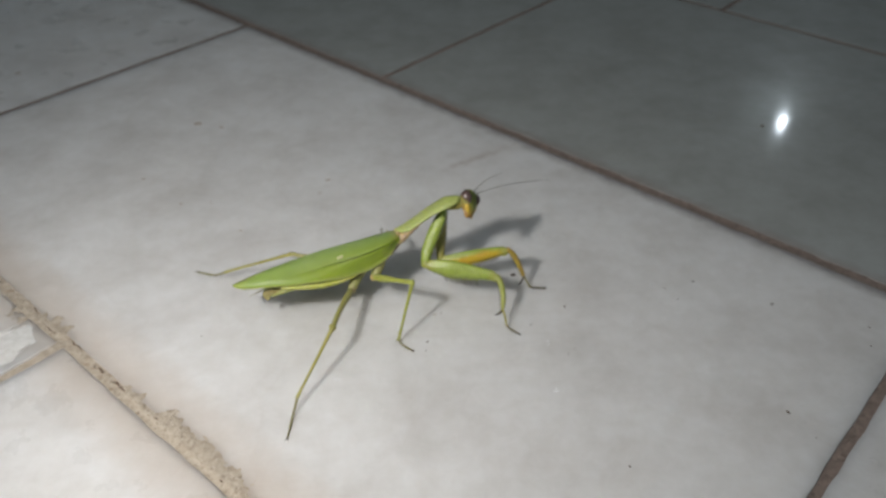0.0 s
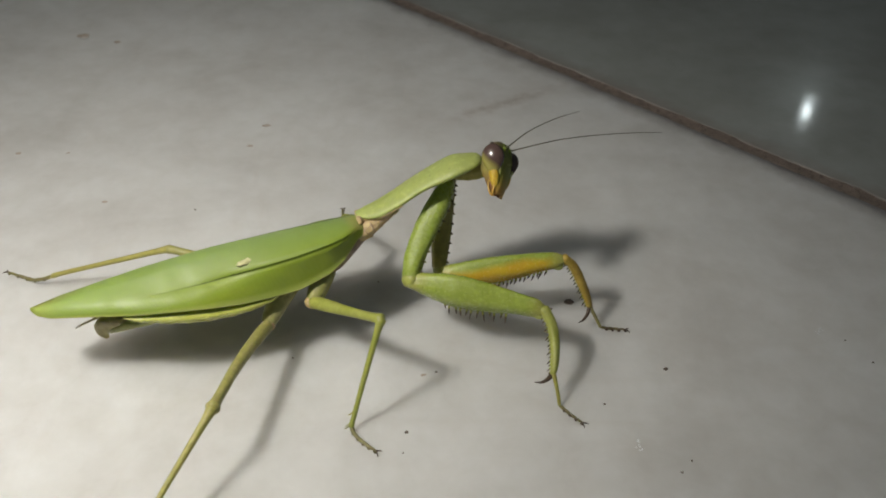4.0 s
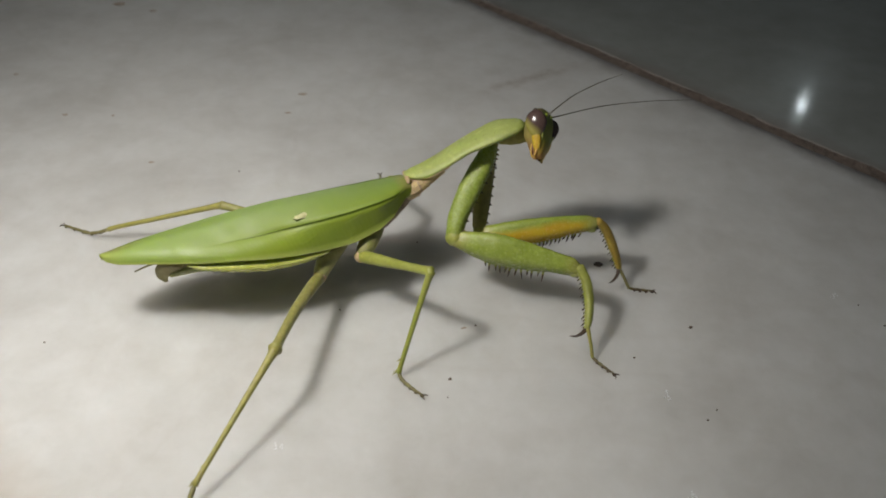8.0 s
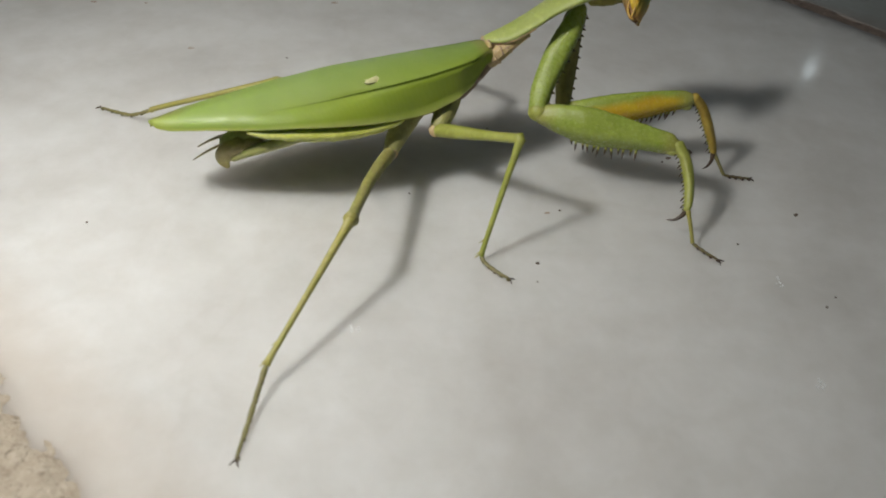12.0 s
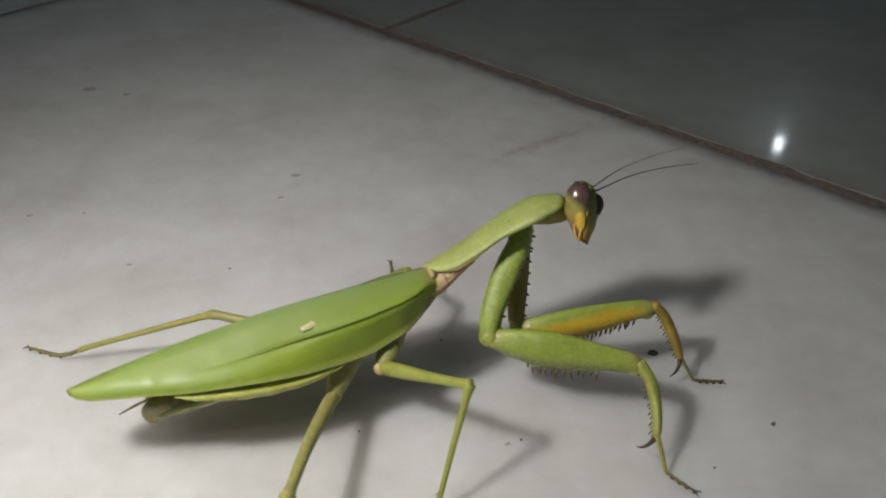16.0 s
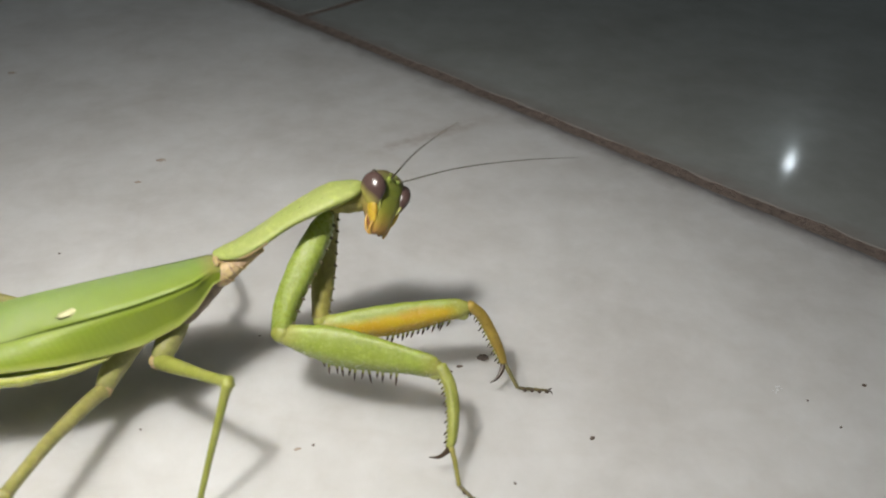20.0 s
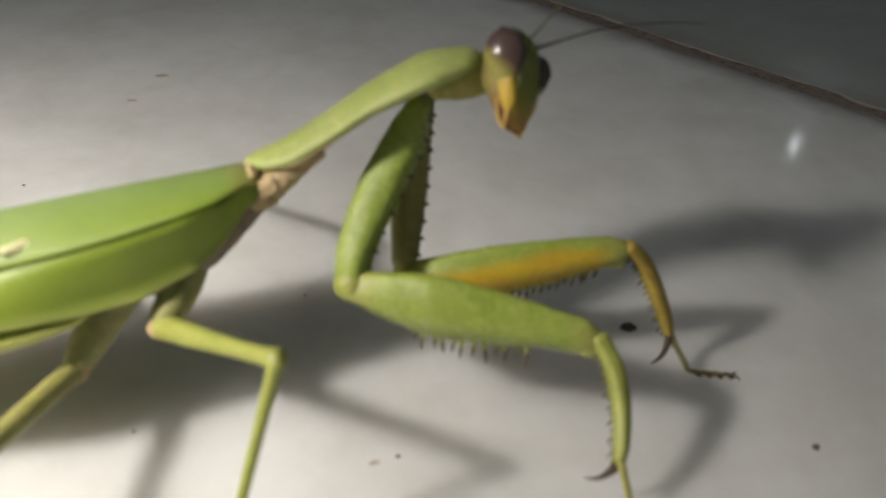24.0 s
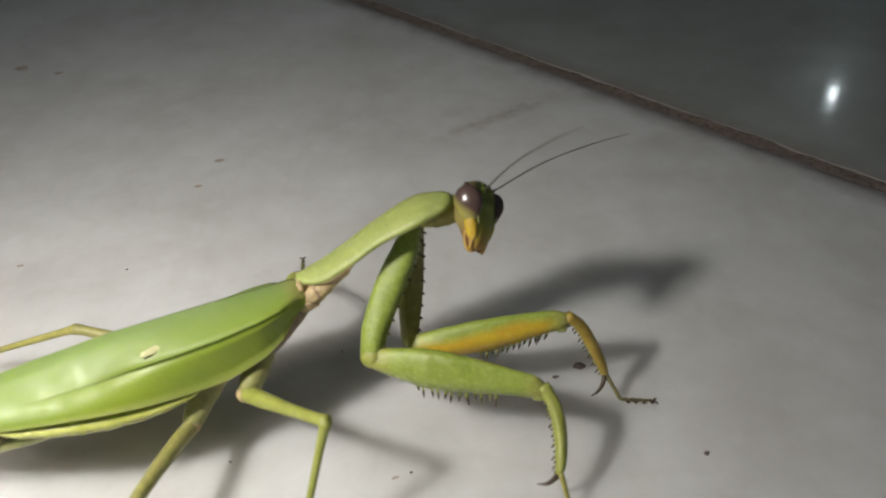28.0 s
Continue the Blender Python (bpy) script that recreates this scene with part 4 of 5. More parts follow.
# ---- forelegs ----
def spines(parent, rows, direction, length, width, count, start=0.08, end=0.95, seed=0, depth=0.93, lean=(0, 0, 0)):
    """A row of spines that stand on the limb's own surface."""
    rnd = random.Random(seed)
    line = spline(limb(rows), 60)
    for k in range(count):
        row = line[int(59 * (start + (end - start) * k / max(1, count - 1)))]
        d = Vector(direction).normalized()
        q = Vector(row[:3]) + d * (row[-1] * depth)
        ln = length * (1.0 if k % 2 else 0.6) * rnd.uniform(0.8, 1.25)
        d = (d + Vector(lean) + Vector((rnd.uniform(-0.2, 0.2), rnd.uniform(-0.2, 0.2), 0))).normalized()
        part("spine", tube([(*q, width), (*(q + d * ln * 0.6), width * 0.7), (*(q + d * ln), width * 0.12)], 5, 6, (0.3, 1, 0.1)), [M_LEG, M_SPINE], parent, mats=[0] * 6 + [1] * 18 + [0] * 6 + [1] * 6)


def beads(rows, name, count=4, mat=M_TARSUS):
    """A jointed foot: a chain of small segments and a pair of hooks."""
    line = spline(limb(rows), count * 6 + 1)
    foot = part(name, tube([tuple(r[:3]) + (r[3] * 0.52,) for r in line[::6]], 24, 8, (0, 0, 1), lambda w, k: 1 + 0.6 * abs(math.sin(k * math.pi * count)) ** 0.5), mat, mantis, "thin dark jointed foot")
    for k in range(count):
        a, b = Vector(line[k * 6 + 4][:3]), Vector(line[k * 6 + 6][:3])
        part("foot_pad", ball(a.lerp(b, 0.5) + Vector((0.006, -0.014, -0.004)), (0.019, 0.022, 0.012), None, 8, 6, 0.3, k), M_SPINE if mat == M_TARSUS else M_TARSUS, foot)
    tip, back = Vector(line[-1][:3]), Vector(line[-5][:3])
    d = (tip - back).normalized()
    side = d.cross(Vector((0, 0, 1)))
    for sg in (-1, 1):
        part("hook", tube([(*tip, 0.008), (*(tip + d * 0.03 + side * 0.02 * sg), 0.006), (*(tip + d * 0.045 + side * 0.035 * sg + Vector((0, 0, -0.012))), 0.002)], 6, 6, (0, 0, 1)), M_SPINE, foot)


def keeled(depth):
    """A section with blunt keels above, below and on both sides, and a slightly uneven hide."""
    return lambda w, k: 1 - depth * math.sin(2 * w) ** 2 + 0.012 * math.sin(k * 37 + 3 * w) + 0.01 * math.sin(k * 83 + w)


def foreleg(coxa, femur, tibia, tarsus, claw, inner, edge, mats, seed):
    m_fem, m_in, m_tib = mats
    cx = part("front_coxa", tube(limb(coxa), 34, 24, (0, 0.6, 0.3), keeled(0.09)), m_fem, mantis, "green foreleg coxa with tiny bumps")
    line = spline(limb(coxa), 40)
    for k in range(9):
        row = line[4 + k * 4]
        way = Vector((0.95, -0.30, 0.05))
        q = Vector(row[:3]) + way * (row[3] * 0.96)
        part("spine", tube([(*q, 0.014), (*(q + way * 0.014), 0.009), (*(q + (way + Vector((0, 0, -0.5))) * 0.024), 0.003)], 4, 6, (0, 0, 1)), M_TARSUS, cx)
    for k in range(4):
        row = line[7 + k * 8]
        way = Vector((-0.15 + 0.2 * (k % 2), -0.98, 0.1)).normalized()
        part("dark_pit", ball(Vector(row[:3]) + way * (row[3] * 0.985), (0.009, 0.005, 0.010), None, 7, 5), M_SPINE, cx)
    part("trochanter", ball(Vector(limb(coxa)[-1][:3]) + Vector((0.01, -0.01, -0.012)), (0.096, 0.09, 0.09) if seed == 1 else (0.072, 0.067, 0.072), None, 18, 12), M_LEG, mantis, "pale joint of the foreleg")
    v, f = tube(limb(femur), 40, 28, (0, 0.05, 1), keeled(0.13))
    inn = Vector(inner)
    rows = np.array(limb(femur))[:, :3]
    a, b = Vector(rows[0]), Vector(rows[-1])
    uvs = []
    for c in v:
        t = max(0, min(1, (c - a).dot(b - a) / (b - a).length_squared))
        off = c - Vector([np.interp(t, np.linspace(0, 1, len(rows)), rows[:, i]) for i in range(3)])
        uvs.append((t, edge + off.dot(inn)))
    fm = part("front_femur", (v, f), m_in, mantis, "swollen green grasping foreleg femur, orange inside, with dark spines", uvs=uvs)
    tb = part("front_tibia", tube(limb(tibia), 24, 16, (0, 1, 0.2), keeled(0.12)), m_tib, mantis, "spiny foreleg tibia")
    end, before = Vector(limb(femur)[-1][:3]), Vector(limb(femur)[-3][:3])
    for dy in (-0.035, 0.035):
        part("knee_lobe", ball(end + (before - end).normalized() * 0.05 + Vector((0, dy, -0.055)), (0.055, 0.03, 0.04), None, 12, 8), M_KNEE, fm, "pale knee lobe")
    part("claw", tube(limb(claw), 12, 10, (0, 1, 0)), M_SPINE, tb, "dark curved claw")
    part("front_metatarsus", tube(limb(tarsus[:3]), 14, 9, (0, 0, 1)), M_OLIVE if seed == 1 else M_FOOT, mantis)
    beads(tarsus[2:], "front_tarsus")
    return fm, tb


NEAR_FEMUR = [(-0.34, 11.86, 0.72, 0.078, 0.082), (-0.20, 11.84, 0.712, 0.10, 0.13), (0.02, 11.81, 0.685, 0.125, 0.178), (0.20, 11.785, 0.668, 0.128, 0.182), (0.45, 11.75, 0.65, 0.11, 0.158), (0.68, 11.71, 0.64, 0.088, 0.123),
              (0.83, 11.68, 0.628, 0.075, 0.112), (0.90, 11.665, 0.622, 0.062, 0.088), (0.935, 11.66, 0.63, 0.045, 0.058)]
NEAR_TIBIA = [(0.92, 11.66, 0.65, 0.055), (1.00, 11.55, 0.55, 0.052), (1.035, 11.40, 0.43, 0.048), (1.035, 11.25, 0.32, 0.040), (1.02, 11.19, 0.26, 0.028)]
near_f, near_t = foreleg(
    [(-0.03, 12.43, 1.52, 0.055), (-0.09, 12.38, 1.36, 0.108), (-0.21, 12.22, 1.14, 0.126), (-0.315, 12.02, 0.92, 0.108), (-0.35, 11.88, 0.75, 0.085)],
    NEAR_FEMUR, NEAR_TIBIA,
    [(1.03, 11.18, 0.27, 0.022), (1.07, 11.10, 0.15, 0.018), (1.10, 11.02, 0.035, 0.018), (1.19, 10.93, 0.024, 0.02), (1.30, 10.84, 0.018, 0.012)],
    [(1.025, 11.20, 0.26, 0.026), (0.985, 11.18, 0.205, 0.02), (0.93, 11.17, 0.165, 0.013), (0.865, 11.18, 0.15, 0.003)],
    (0.0, 1.0, 0.0), 0.42, (M_FEMUR, M_TWO, M_LEG), 1)
spines(near_f, NEAR_FEMUR, (0.02, -0.25, -1), 0.11, 0.0135, 12, 0.26, 0.72, seed=1)
spines(near_f, NEAR_FEMUR, (0.02, 0.35, -1), 0.075, 0.013, 9, 0.30, 0.84, seed=5)
spines(near_t, NEAR_TIBIA, (-0.9, -0.1, -0.35), 0.048, 0.0105, 15, 0.14, 0.95, seed=2, lean=(0.05, -0.15, -0.75))
FAR_FEMUR = [(-0.09, 12.14, 0.62, 0.065, 0.065), (0.06, 12.13, 0.625, 0.09, 0.105), (0.36, 12.16, 0.645, 0.11, 0.15), (0.66, 12.20, 0.69, 0.105, 0.14), (0.93, 12.24, 0.738, 0.085, 0.108), (1.07, 12.255, 0.75, 0.072, 0.092), (1.13, 12.26, 0.765, 0.05, 0.06)]
FAR_TIBIA = [(1.13, 12.26, 0.79, 0.05), (1.24, 12.27, 0.68, 0.05), (1.34, 12.25, 0.50, 0.05), (1.42, 12.22, 0.33, 0.042), (1.46, 12.20, 0.22, 0.032)]
far_f, far_t = foreleg(
    [(-0.03, 12.60, 1.46, 0.07), (-0.075, 12.54, 1.26, 0.105), (-0.085, 12.38, 0.94, 0.1), (-0.09, 12.16, 0.66, 0.07)],
    FAR_FEMUR, FAR_TIBIA,
    [(1.46, 12.20, 0.23, 0.022), (1.53, 12.14, 0.13, 0.017), (1.59, 12.09, 0.04, 0.017), (1.72, 12.095, 0.025, 0.02), (1.85, 12.10, 0.018, 0.012)],
    [(1.46, 12.20, 0.22, 0.024), (1.44, 12.13, 0.175, 0.018), (1.40, 12.08, 0.14, 0.012), (1.345, 12.04, 0.13, 0.003)],
    (0.0, -0.62, -0.72), 0.5, (M_OLIVE, M_TWO, M_OCHRE), 2)
spines(far_f, FAR_FEMUR, (0.02, -0.45, -1), 0.078, 0.0125, 13, 0.46, 0.88, seed=3, lean=(-0.35, 0, 0))
spines(far_t, FAR_TIBIA, (-0.85, -0.35, -0.3), 0.042, 0.0095, 15, 0.1, 0.95, seed=4, lean=(0.1, -0.1, -0.7))


# ---- walking legs ----
def walking_leg(name, coxa, femur, tibia, tarsus, label):
    part(name + "_coxa", tube(limb(coxa), 14, 14, (0, 0, 1)), M_COXA, mantis)
    part(name + "_joint", ball(limb(femur)[0][:3], (0.07, 0.07, 0.065), None, 14, 8), M_PALE, mantis, "buff leg joint")
    part(name + "_femur", tube(limb(femur), 26, 12, (0, 0, 1)), M_HIND if name == "hind" else M_LEG, mantis, label)
    part(name + "_tibia", tube(limb(tibia), 26, 10, (0, 0, 1)), M_OLIVE if name == "hind" else M_LEG, mantis)
    beads(tarsus, name + "_tarsus", 5, M_FOOT)
    line = spline(limb(tibia), 30)
    for k in (24, 27, 28):
        q = Vector(line[k][:3])
        part("spur", tube([(*q, 0.012), (*(q + Vector((-0.06, -0.03, -0.03))), 0.003)], 4, 6, (0, 0, 1)), M_OLIVE, mantis)


walking_leg("middle", [(-1.12, 11.87, 0.95, 0.09), (-1.16, 11.765, 0.82, 0.10), (-1.22, 11.62, 0.70, 0.085), (-1.25, 11.57, 0.655, 0.06)],
            [(-1.25, 11.57, 0.655, 0.06), (-1.1, 11.45, 0.73, 0.062), (-0.8, 11.22, 0.87, 0.044), (-0.6, 11.07, 0.965, 0.043), (-0.54, 11.03, 0.99, 0.052)],
            [(-0.545, 11.03, 0.99, 0.05), (-0.57, 10.98, 0.90, 0.033), (-0.66, 10.83, 0.55, 0.026), (-0.76, 10.66, 0.14, 0.023), (-0.78, 10.62, 0.05, 0.028)],
            [(-0.78, 10.62, 0.05, 0.026), (-0.74, 10.55, 0.03, 0.024), (-0.64, 10.46, 0.024, 0.022), (-0.54, 10.40, 0.016, 0.012)], "slender green middle leg")
walking_leg("hind", [(-1.42, 11.84, 0.86, 0.14), (-1.52, 11.68, 0.71, 0.12), (-1.61, 11.50, 0.56, 0.09), (-1.64, 11.42, 0.50, 0.07)],
            [(-1.64, 11.40, 0.49, 0.06), (-1.68, 11.2, 0.54, 0.06), (-1.76, 10.75, 0.625, 0.05), (-1.82, 10.32, 0.665, 0.045), (-1.83, 10.22, 0.68, 0.065)],
            [(-1.83, 10.22, 0.68, 0.055), (-1.87, 10.12, 0.64, 0.036), (-2.05, 9.7, 0.45, 0.026), (-2.25, 9.25, 0.235, 0.023), (-2.3, 9.15, 0.17, 0.031)],
            [(-2.3, 9.15, 0.17, 0.03), (-2.33, 8.95, 0.09, 0.026), (-2.35, 8.7, 0.04, 0.026), (-2.37, 8.45, 0.018, 0.014)], "long thin hind leg stretched out behind")
walking_leg("hind", [(-1.5, 12.0, 0.82, 0.14), (-1.62, 12.1, 0.68, 0.12), (-1.75, 12.18, 0.52, 0.09)],
            [(-1.76, 12.18, 0.46, 0.06), (-2.1, 12.22, 0.49, 0.06), (-2.5, 12.28, 0.53, 0.048), (-2.76, 12.32, 0.565, 0.043), (-2.84, 12.33, 0.57, 0.05)],
            [(-2.84, 12.33, 0.57, 0.046), (-2.94, 12.33, 0.54, 0.034), (-3.4, 12.32, 0.39, 0.028), (-4.0, 12.31, 0.19, 0.026), (-4.12, 12.31, 0.14, 0.03)],
            [(-4.12, 12.31, 0.14, 0.026), (-4.32, 12.32, 0.06, 0.024), (-4.5, 12.39, 0.03, 0.024), (-4.7, 12.47, 0.02, 0.014)], "long thin hind leg stretched out behind")
walking_leg("middle", [(-1.0, 12.2, 0.98, 0.13), (-1.06, 12.3, 0.85, 0.11), (-1.12, 12.36, 0.70, 0.085)],
            [(-1.12, 12.36, 0.67, 0.06), (-1.11, 12.45, 0.74, 0.065), (-1.09, 12.58, 0.81, 0.05), (-1.07, 12.66, 0.84, 0.045)],
            [(-1.07, 12.66, 0.84, 0.042), (-1.09, 12.80, 0.74, 0.038), (-1.17, 13.2, 0.42, 0.036), (-1.25, 13.58, 0.10, 0.034)],
            [(-1.25, 13.58, 0.10, 0.026), (-1.27, 13.68, 0.03, 0.024), (-1.29, 13.8, 0.024, 0.022), (-1.31, 13.92, 0.018, 0.012)], "slender green middle leg")

# ---- head: a triangular wedge, eyes at its upper corners; x to the near eye, y out of the face ----
RIGHT, UP, AWAY = Vector((0.999, 0.028, 0.035)), Vector((-0.045, 0.573, 0.819)), Vector((-0.003, 0.819, -0.573))
ex = (RIGHT * -0.58 + AWAY * -0.76 + UP * 0.24).normalized()
ez = UP + RIGHT * 0.05 + AWAY * 0.05
ez = (ez - ex * ez.dot(ex)).normalized()
ey = ez.cross(ex)
HEAD_AT = Vector((0.454, 12.416, 1.790))
HEAD_TURN = Matrix((ex, ey, ez)).transposed().to_4x4()
# height, half width, face, nape
FACE = [(-0.335, 0.056, -0.012, -0.085), (-0.31, 0.078, 0.006, -0.10), (-0.265, 0.096, 0.026, -0.12), (-0.19, 0.122, 0.045, -0.15), (-0.11, 0.155, 0.052, -0.18), (-0.03, 0.178, 0.058, -0.17), (0.05, 0.176, 0.05, -0.135),
        (0.105, 0.165, 0.035, -0.10), (0.14, 0.12, 0.018, -0.075), (0.158, 0.06, -0.005, -0.05)]
verts, faces, seg = [], [], 36
prof = spline([(z, 0, 0, a, b + 1, c + 1) for z, a, b, c in FACE], 30)


def power(v, e):
    return math.copysign(abs(v) ** e, v)


for z, _, _, a, b, c in prof:
    for j in range(seg):
        w = 2 * math.pi * j / seg
        verts.append(Vector((power(math.cos(w), 0.72) * a, (b + c) / 2 - 1 + power(math.sin(w), 0.72) * (b - c) / 2, z)))
for k in range(len(prof) - 1):
    for j in range(seg):
        i = (j + 1) % seg
        faces.append((k * seg + j, k * seg + i, (k + 1) * seg + i, (k + 1) * seg + j))
faces += [tuple(reversed(range(seg))), tuple((len(prof) - 1) * seg + j for j in range(seg))]
head = part("head", (verts, faces), M_FACE, mantis, "triangular green head with brown eyes and yellow cheeks")


def eyeball(centre, radii, turn):
    """An egg that narrows downwards, where it melts into the cheek."""
    v, f = ball((0, 0, 0), radii, None, 32, 22)
    out = []
    for p in v:
        k = max(0.0, -p.z / radii[2])
        out.append(Vector(centre) + turn @ Vector((p.x * (1 - 0.35 * k), p.y * (1 - 0.30 * k), p.z * (1 + 0.14 * k))))
    return out, f


for sx in (-1, 1):
    turn = Matrix.Rotation(radians(sx * 14), 3, "Y") @ Matrix.Rotation(radians(10 * sx), 3, "Z")
    part("compound_eye", eyeball((0.154 if sx > 0 else -0.160, -0.018 if sx > 0 else -0.015, -0.020), (0.070, 0.108, 0.130) if sx > 0 else (0.070, 0.10, 0.128), turn), M_EYE, head, "glossy brown bulging compound eye")
    part("eye_tubercle", ball((sx * 0.158, -0.035, 0.112), (0.022, 0.024, 0.020), None, 10, 6), M_SPINE, head, "small dark bump above the eye")
    part("cheek_plate", tube([(sx * 0.150, -0.022, -0.105, 0.018, 0.034), (sx * 0.126, -0.018, -0.165, 0.024, 0.048), (sx * 0.100, -0.022, -0.235, 0.021, 0.038), (sx * 0.080, -0.026, -0.285, 0.011, 0.016)], 18, 12, (0, 1, 0)), M_CHEEK, head,
         "bright yellow cheek plate")
    part("mandible", tube([(sx * 0.085, -0.07, -0.20, 0.028), (sx * 0.068, -0.065, -0.27, 0.030), (sx * 0.03, -0.045, -0.345, 0.014)], 12, 10, (0, 1, 0)), M_MOUTH, head, "orange-brown jaw")
    part("palp", tube([(sx * 0.105, -0.065, -0.18, 0.008), (sx * 0.112, -0.075, -0.25, 0.009), (sx * 0.105, -0.070, -0.31, 0.010), (sx * 0.088, -0.05, -0.348, 0.010), (sx * 0.072, -0.03, -0.356, 0.005)], 20, 8, (0, 1, 0)), M_PALP, head, "thin amber palp")
    part("short_palp", tube([(sx * 0.085, 0.0, -0.225, 0.008), (sx * 0.100, -0.02, -0.275, 0.010), (sx * 0.092, -0.04, -0.33, 0.010), (sx * 0.07, -0.04, -0.352, 0.005)], 14, 8, (0, 1, 0)), M_PALP, head, "thin amber palp")
    part("face_ridge", tube([(sx * 0.150, 0.028, 0.04, 0.008), (sx * 0.150, 0.040, -0.03, 0.010), (sx * 0.122, 0.042, -0.10, 0.009), (sx * 0.095, 0.032, -0.165, 0.006)], 14, 8, (0, 1, 0)), M_KNEE, head, "pale ridge beside the face")
    part("antenna_socket", ball((sx * 0.052, 0.040, 0.082), (0.024, 0.017, 0.024), None, 12, 8), M_FEMUR, head, "pale antenna socket")
for dx, dz in ((-0.035, 0.125), (0.035, 0.125), (0.0, 0.105)):
    part("ocellus", ball((dx, 0.024, dz), (0.014, 0.009, 0.014), None, 10, 6), M_FEMUR, head, "small pale shiny simple eye")
part("face_shield", ball((0, 0.050, -0.02), (0.095, 0.012, 0.05), None, 18, 10), M_FACE, head, "green face plate")
part("upper_lip", ball((0, -0.016, -0.255), (0.062, 0.030, 0.065), None, 14, 8), M_FACE, head)


def antenna(tip, bend):
    """A hair-thin feeler whose own space starts at its socket, along +x."""
    n = Vector(tip).length
    a = part("antenna", tube([(0, 0, 0, 0.011), (0.04, 0, 0.003, 0.007), (n * 0.35, 0, bend, 0.0048), (n * 0.7, 0, bend * 0.8, 0.0038), (n, 0, 0, 0.002)], 40, 7, (0, 1, 0)), M_HAIR, head,
             "long thin dark antenna")
    return a


def to_head(v):
    return HEAD_TURN.to_3x3().transposed() @ Vector(v)


def aim(socket, way, twist=0.0):
    """The pose of a feeler in the head's space."""
    q = Vector(way).to_track_quat("X", "Z").to_matrix().to_4x4()
    return Matrix.Translation(Vector(socket) * S) @ q @ Matrix.Rotation(radians(twist), 4, "X")


SOCKETS = [Vector((0.052, 0.058, 0.09)), Vector((-0.052, 0.058, 0.09))]
TIPS = [Vector((0.91, 11.54, 2.83)), Vector((1.9, 12.81, 1.95))]
feelers, ways = [], []
for so, tip in zip(SOCKETS, TIPS):
    way = to_head(tip - HEAD_AT) - so
    feelers.append(antenna(way, 0.05))
    ways.append(way)

# ---- the torch in the other hand, beside the camera ----
torch = tagged(new("torch"), "small black hand torch with a glowing white LED", "torch")
part("barrel", tube([(0, 0, 0.75, 0.95), (0, 0, 1.6, 0.9), (0, 0, 5.0, 0.6)], 8, 20, (1, 0, 0)), M_BLACK, torch)
ring = [Vector((0.43 * math.cos(a), 0.43 * math.sin(a), -0.02)) for a in [2 * math.pi * k / 24 for k in range(24)]]
cup = [[Vector((r * math.cos(a), r * math.sin(a), z)) for a in [2 * math.pi * k / 24 for k in range(25)]] for r, z in ((0.48, 0.0), (0.60, -0.42), (0.72, -0.42), (0.96, 0.6), (0.96, 0.9))]
part("lens_hood", sheet(cup), M_BLACK, torch, "black rim round the LED", smooth=False)
part("led", (ring, [tuple(reversed(range(24)))]), M_LED, torch, "glowing white LED", smooth=False)


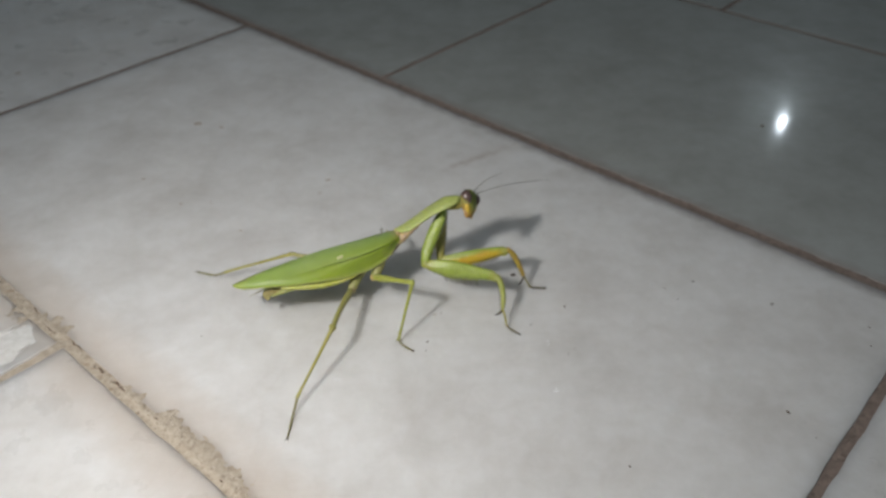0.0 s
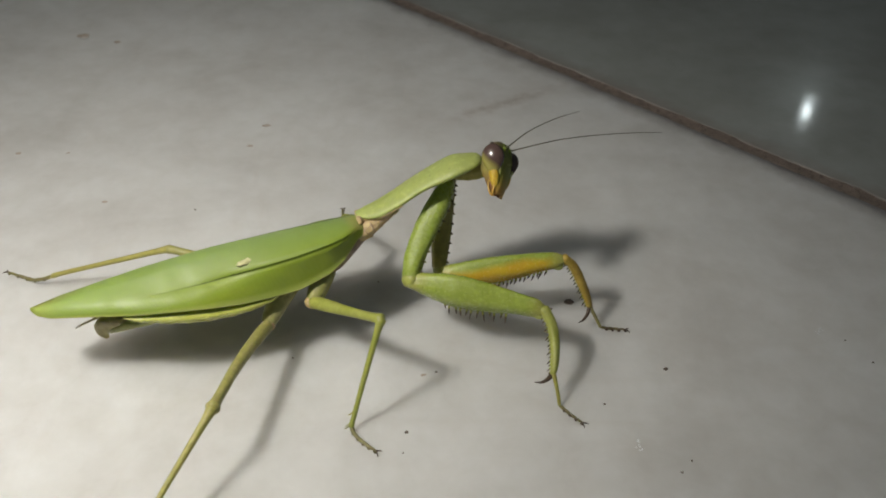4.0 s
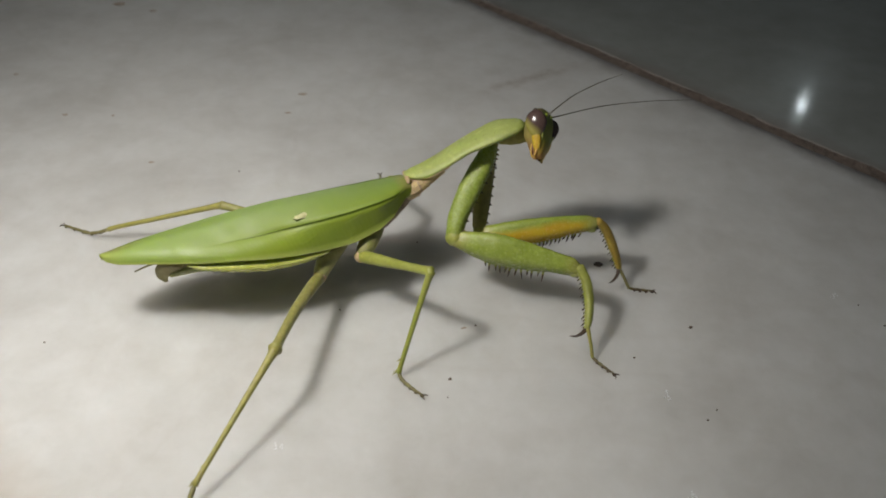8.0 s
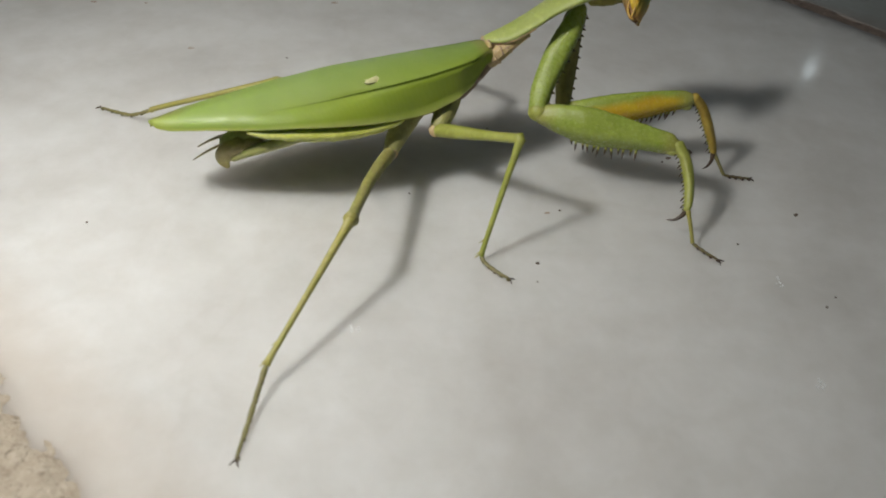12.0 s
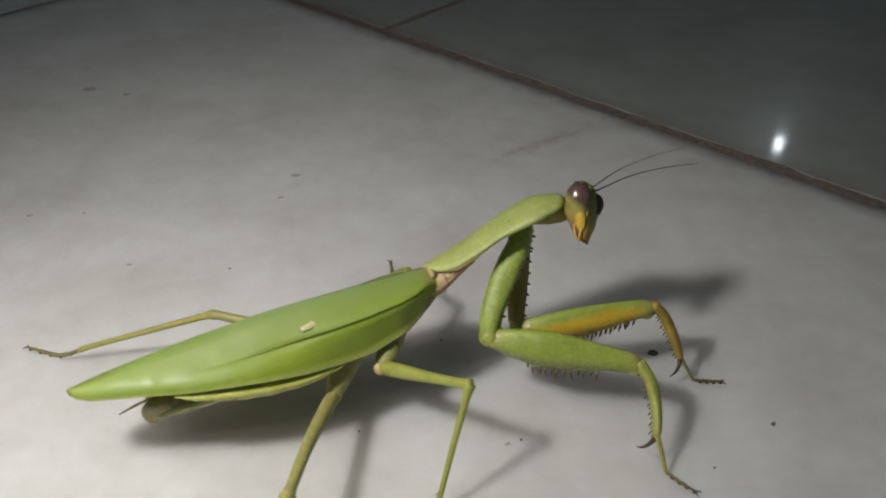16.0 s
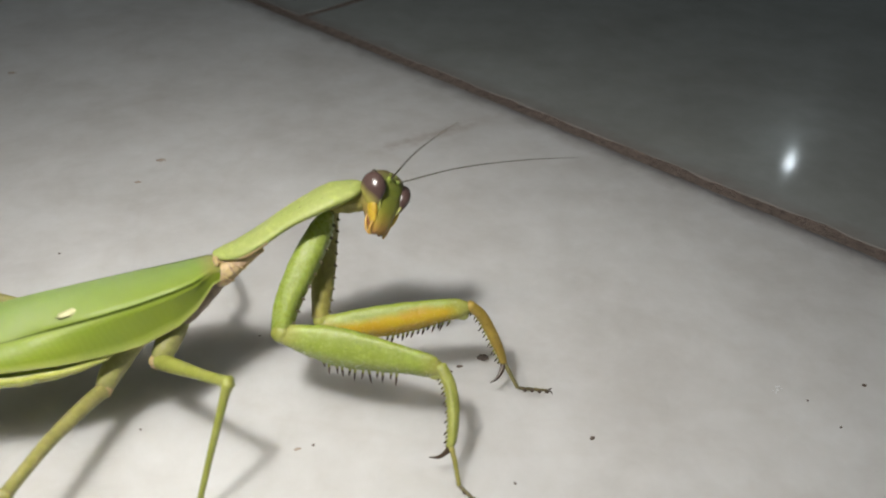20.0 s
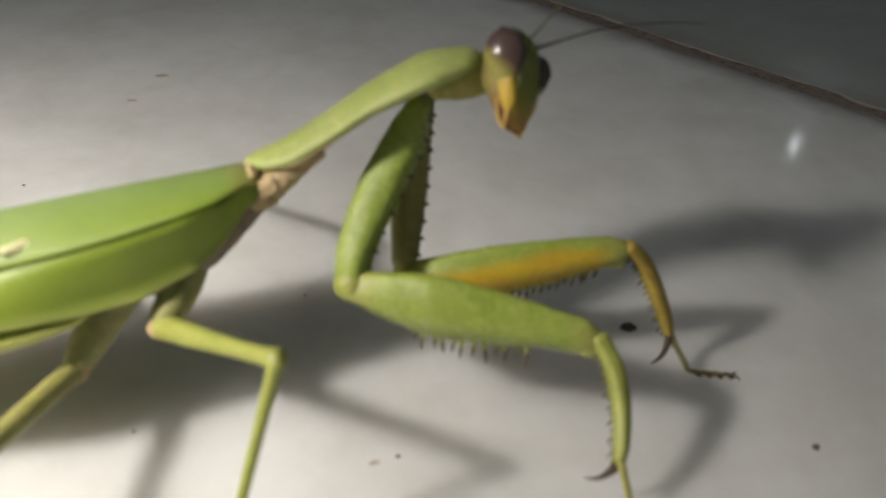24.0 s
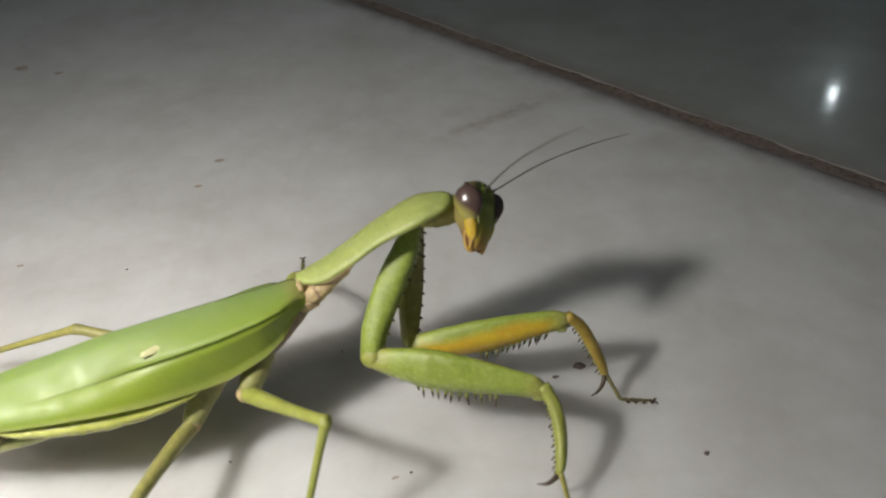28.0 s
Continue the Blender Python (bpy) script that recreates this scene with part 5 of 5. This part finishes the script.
def motions():
    aims = [(0, -0.8, 12.8), (2, -2.0, 13.0), (3, -3.0, 13.2), (5, -2.8, 12.8), (8, -2.6, 11.6), (11, -2.2, 11.0), (14, -2.6, 11.2), (16, -2.2, 10.8), (17, -1.4, 10.8), (21.5, -0.5, 10.5), (24, -3.9, 9.2), (27, -3.5, 9.4), (28, -2.8, 10.0)]

    def spot(t):
        return Vector([float(np.interp(t, [a[0] for a in aims], [a[i] for a in aims])) for i in (1, 2)] + [0.0]) * S

    walk(torch, [(t, look((x, y, z), spot(t))) for t, x, y, z in TORCH])
    # the tail end of the abdomen rises and sinks
    hinge = Vector(L(-1.5, 11.85, 0.95)) * S
    lifts = [(0, 4.0), (3, 3.5), (5.5, 4.8), (7, 5.2), (9, 6.0), (10, 2.4), (12, 1.0), (14, 0.0), (16, 2.0), (20, 2.4), (24, 2.0), (28, 2.0)]
    walk(abdomen, [(t, Matrix.Translation(hinge) @ Matrix.Rotation(radians(-a), 4, PERP) @ Matrix.Translation(-hinge)) for t, a in lifts])
    at = Vector(L(*HEAD_AT))

    def nod(turn, dx=0.0, dy=0.0, dz=0.0):
        return Matrix.Translation((at + Vector((dx, dy, dz))) * S) @ Matrix.Rotation(radians(turn), 4, "Z") @ HEAD_TURN

    nods = [(0, 8, 0, 0, 0), (4, 8.5, 0, 0, 0), (9, 8, 0, 0, 0), (15, 8, 0, 0, 0), (16.8, 8, 0, 0, -0.02), (18.0, 0, 0, 0, -0.04), (21.3, 0, 0, 0, -0.04), (23.5, 9, 0.01, -0.02, -0.02),
            (26, 9, 0.02, -0.02, -0.02), (28, 8, 0.02, -0.02, -0.03)]
    walk(head, [(r[0], nod(*r[1:])) for r in nods])

    def head_at(t):
        times = [r[0] for r in nods]
        return nod(*(float(np.interp(t, times, [r[i] for r in nods])) for i in (1, 2, 3, 4)))

    upper = [(0, 0.90, 11.56, 2.85), (3, 0.96, 11.54, 2.81), (6.5, 0.92, 11.55, 2.83), (10, 0.94, 11.57, 2.84), (16, 0.88, 11.48, 2.80), (17, 1.02, 11.54, 2.78), (20, 0.98, 11.56, 2.81), (21.5, 0.84, 11.45, 2.78),
             (25, 0.95, 11.55, 2.82), (28, 1.04, 11.62, 2.83)]
    lower = [(0, 1.87, 12.90, 1.89), (2.1, 1.87, 12.90, 1.89), (3, 1.93, 12.63, 2.04), (8, 1.92, 12.70, 2.04), (10, 1.88, 12.88, 1.95), (14.5, 1.90, 12.85, 1.95), (16, 1.62, 13.30, 1.64), (17, 1.91, 12.79, 1.94),
             (18.5, 1.95, 12.50, 2.05), (20, 1.94, 12.60, 2.03), (21.5, 1.89, 12.83, 1.93), (24, 1.60, 13.33, 1.67), (27, 1.57, 13.37, 1.67), (28, 1.62, 13.32, 1.77)]
    for feeler, so, tips in zip(feelers, SOCKETS, (upper, lower)):
        walk(feeler, [(t, aim(so, head_at(t).inverted() @ (Vector(L(x, y, z)) * S) / S - so)) for t, x, y, z in tips])


motions()
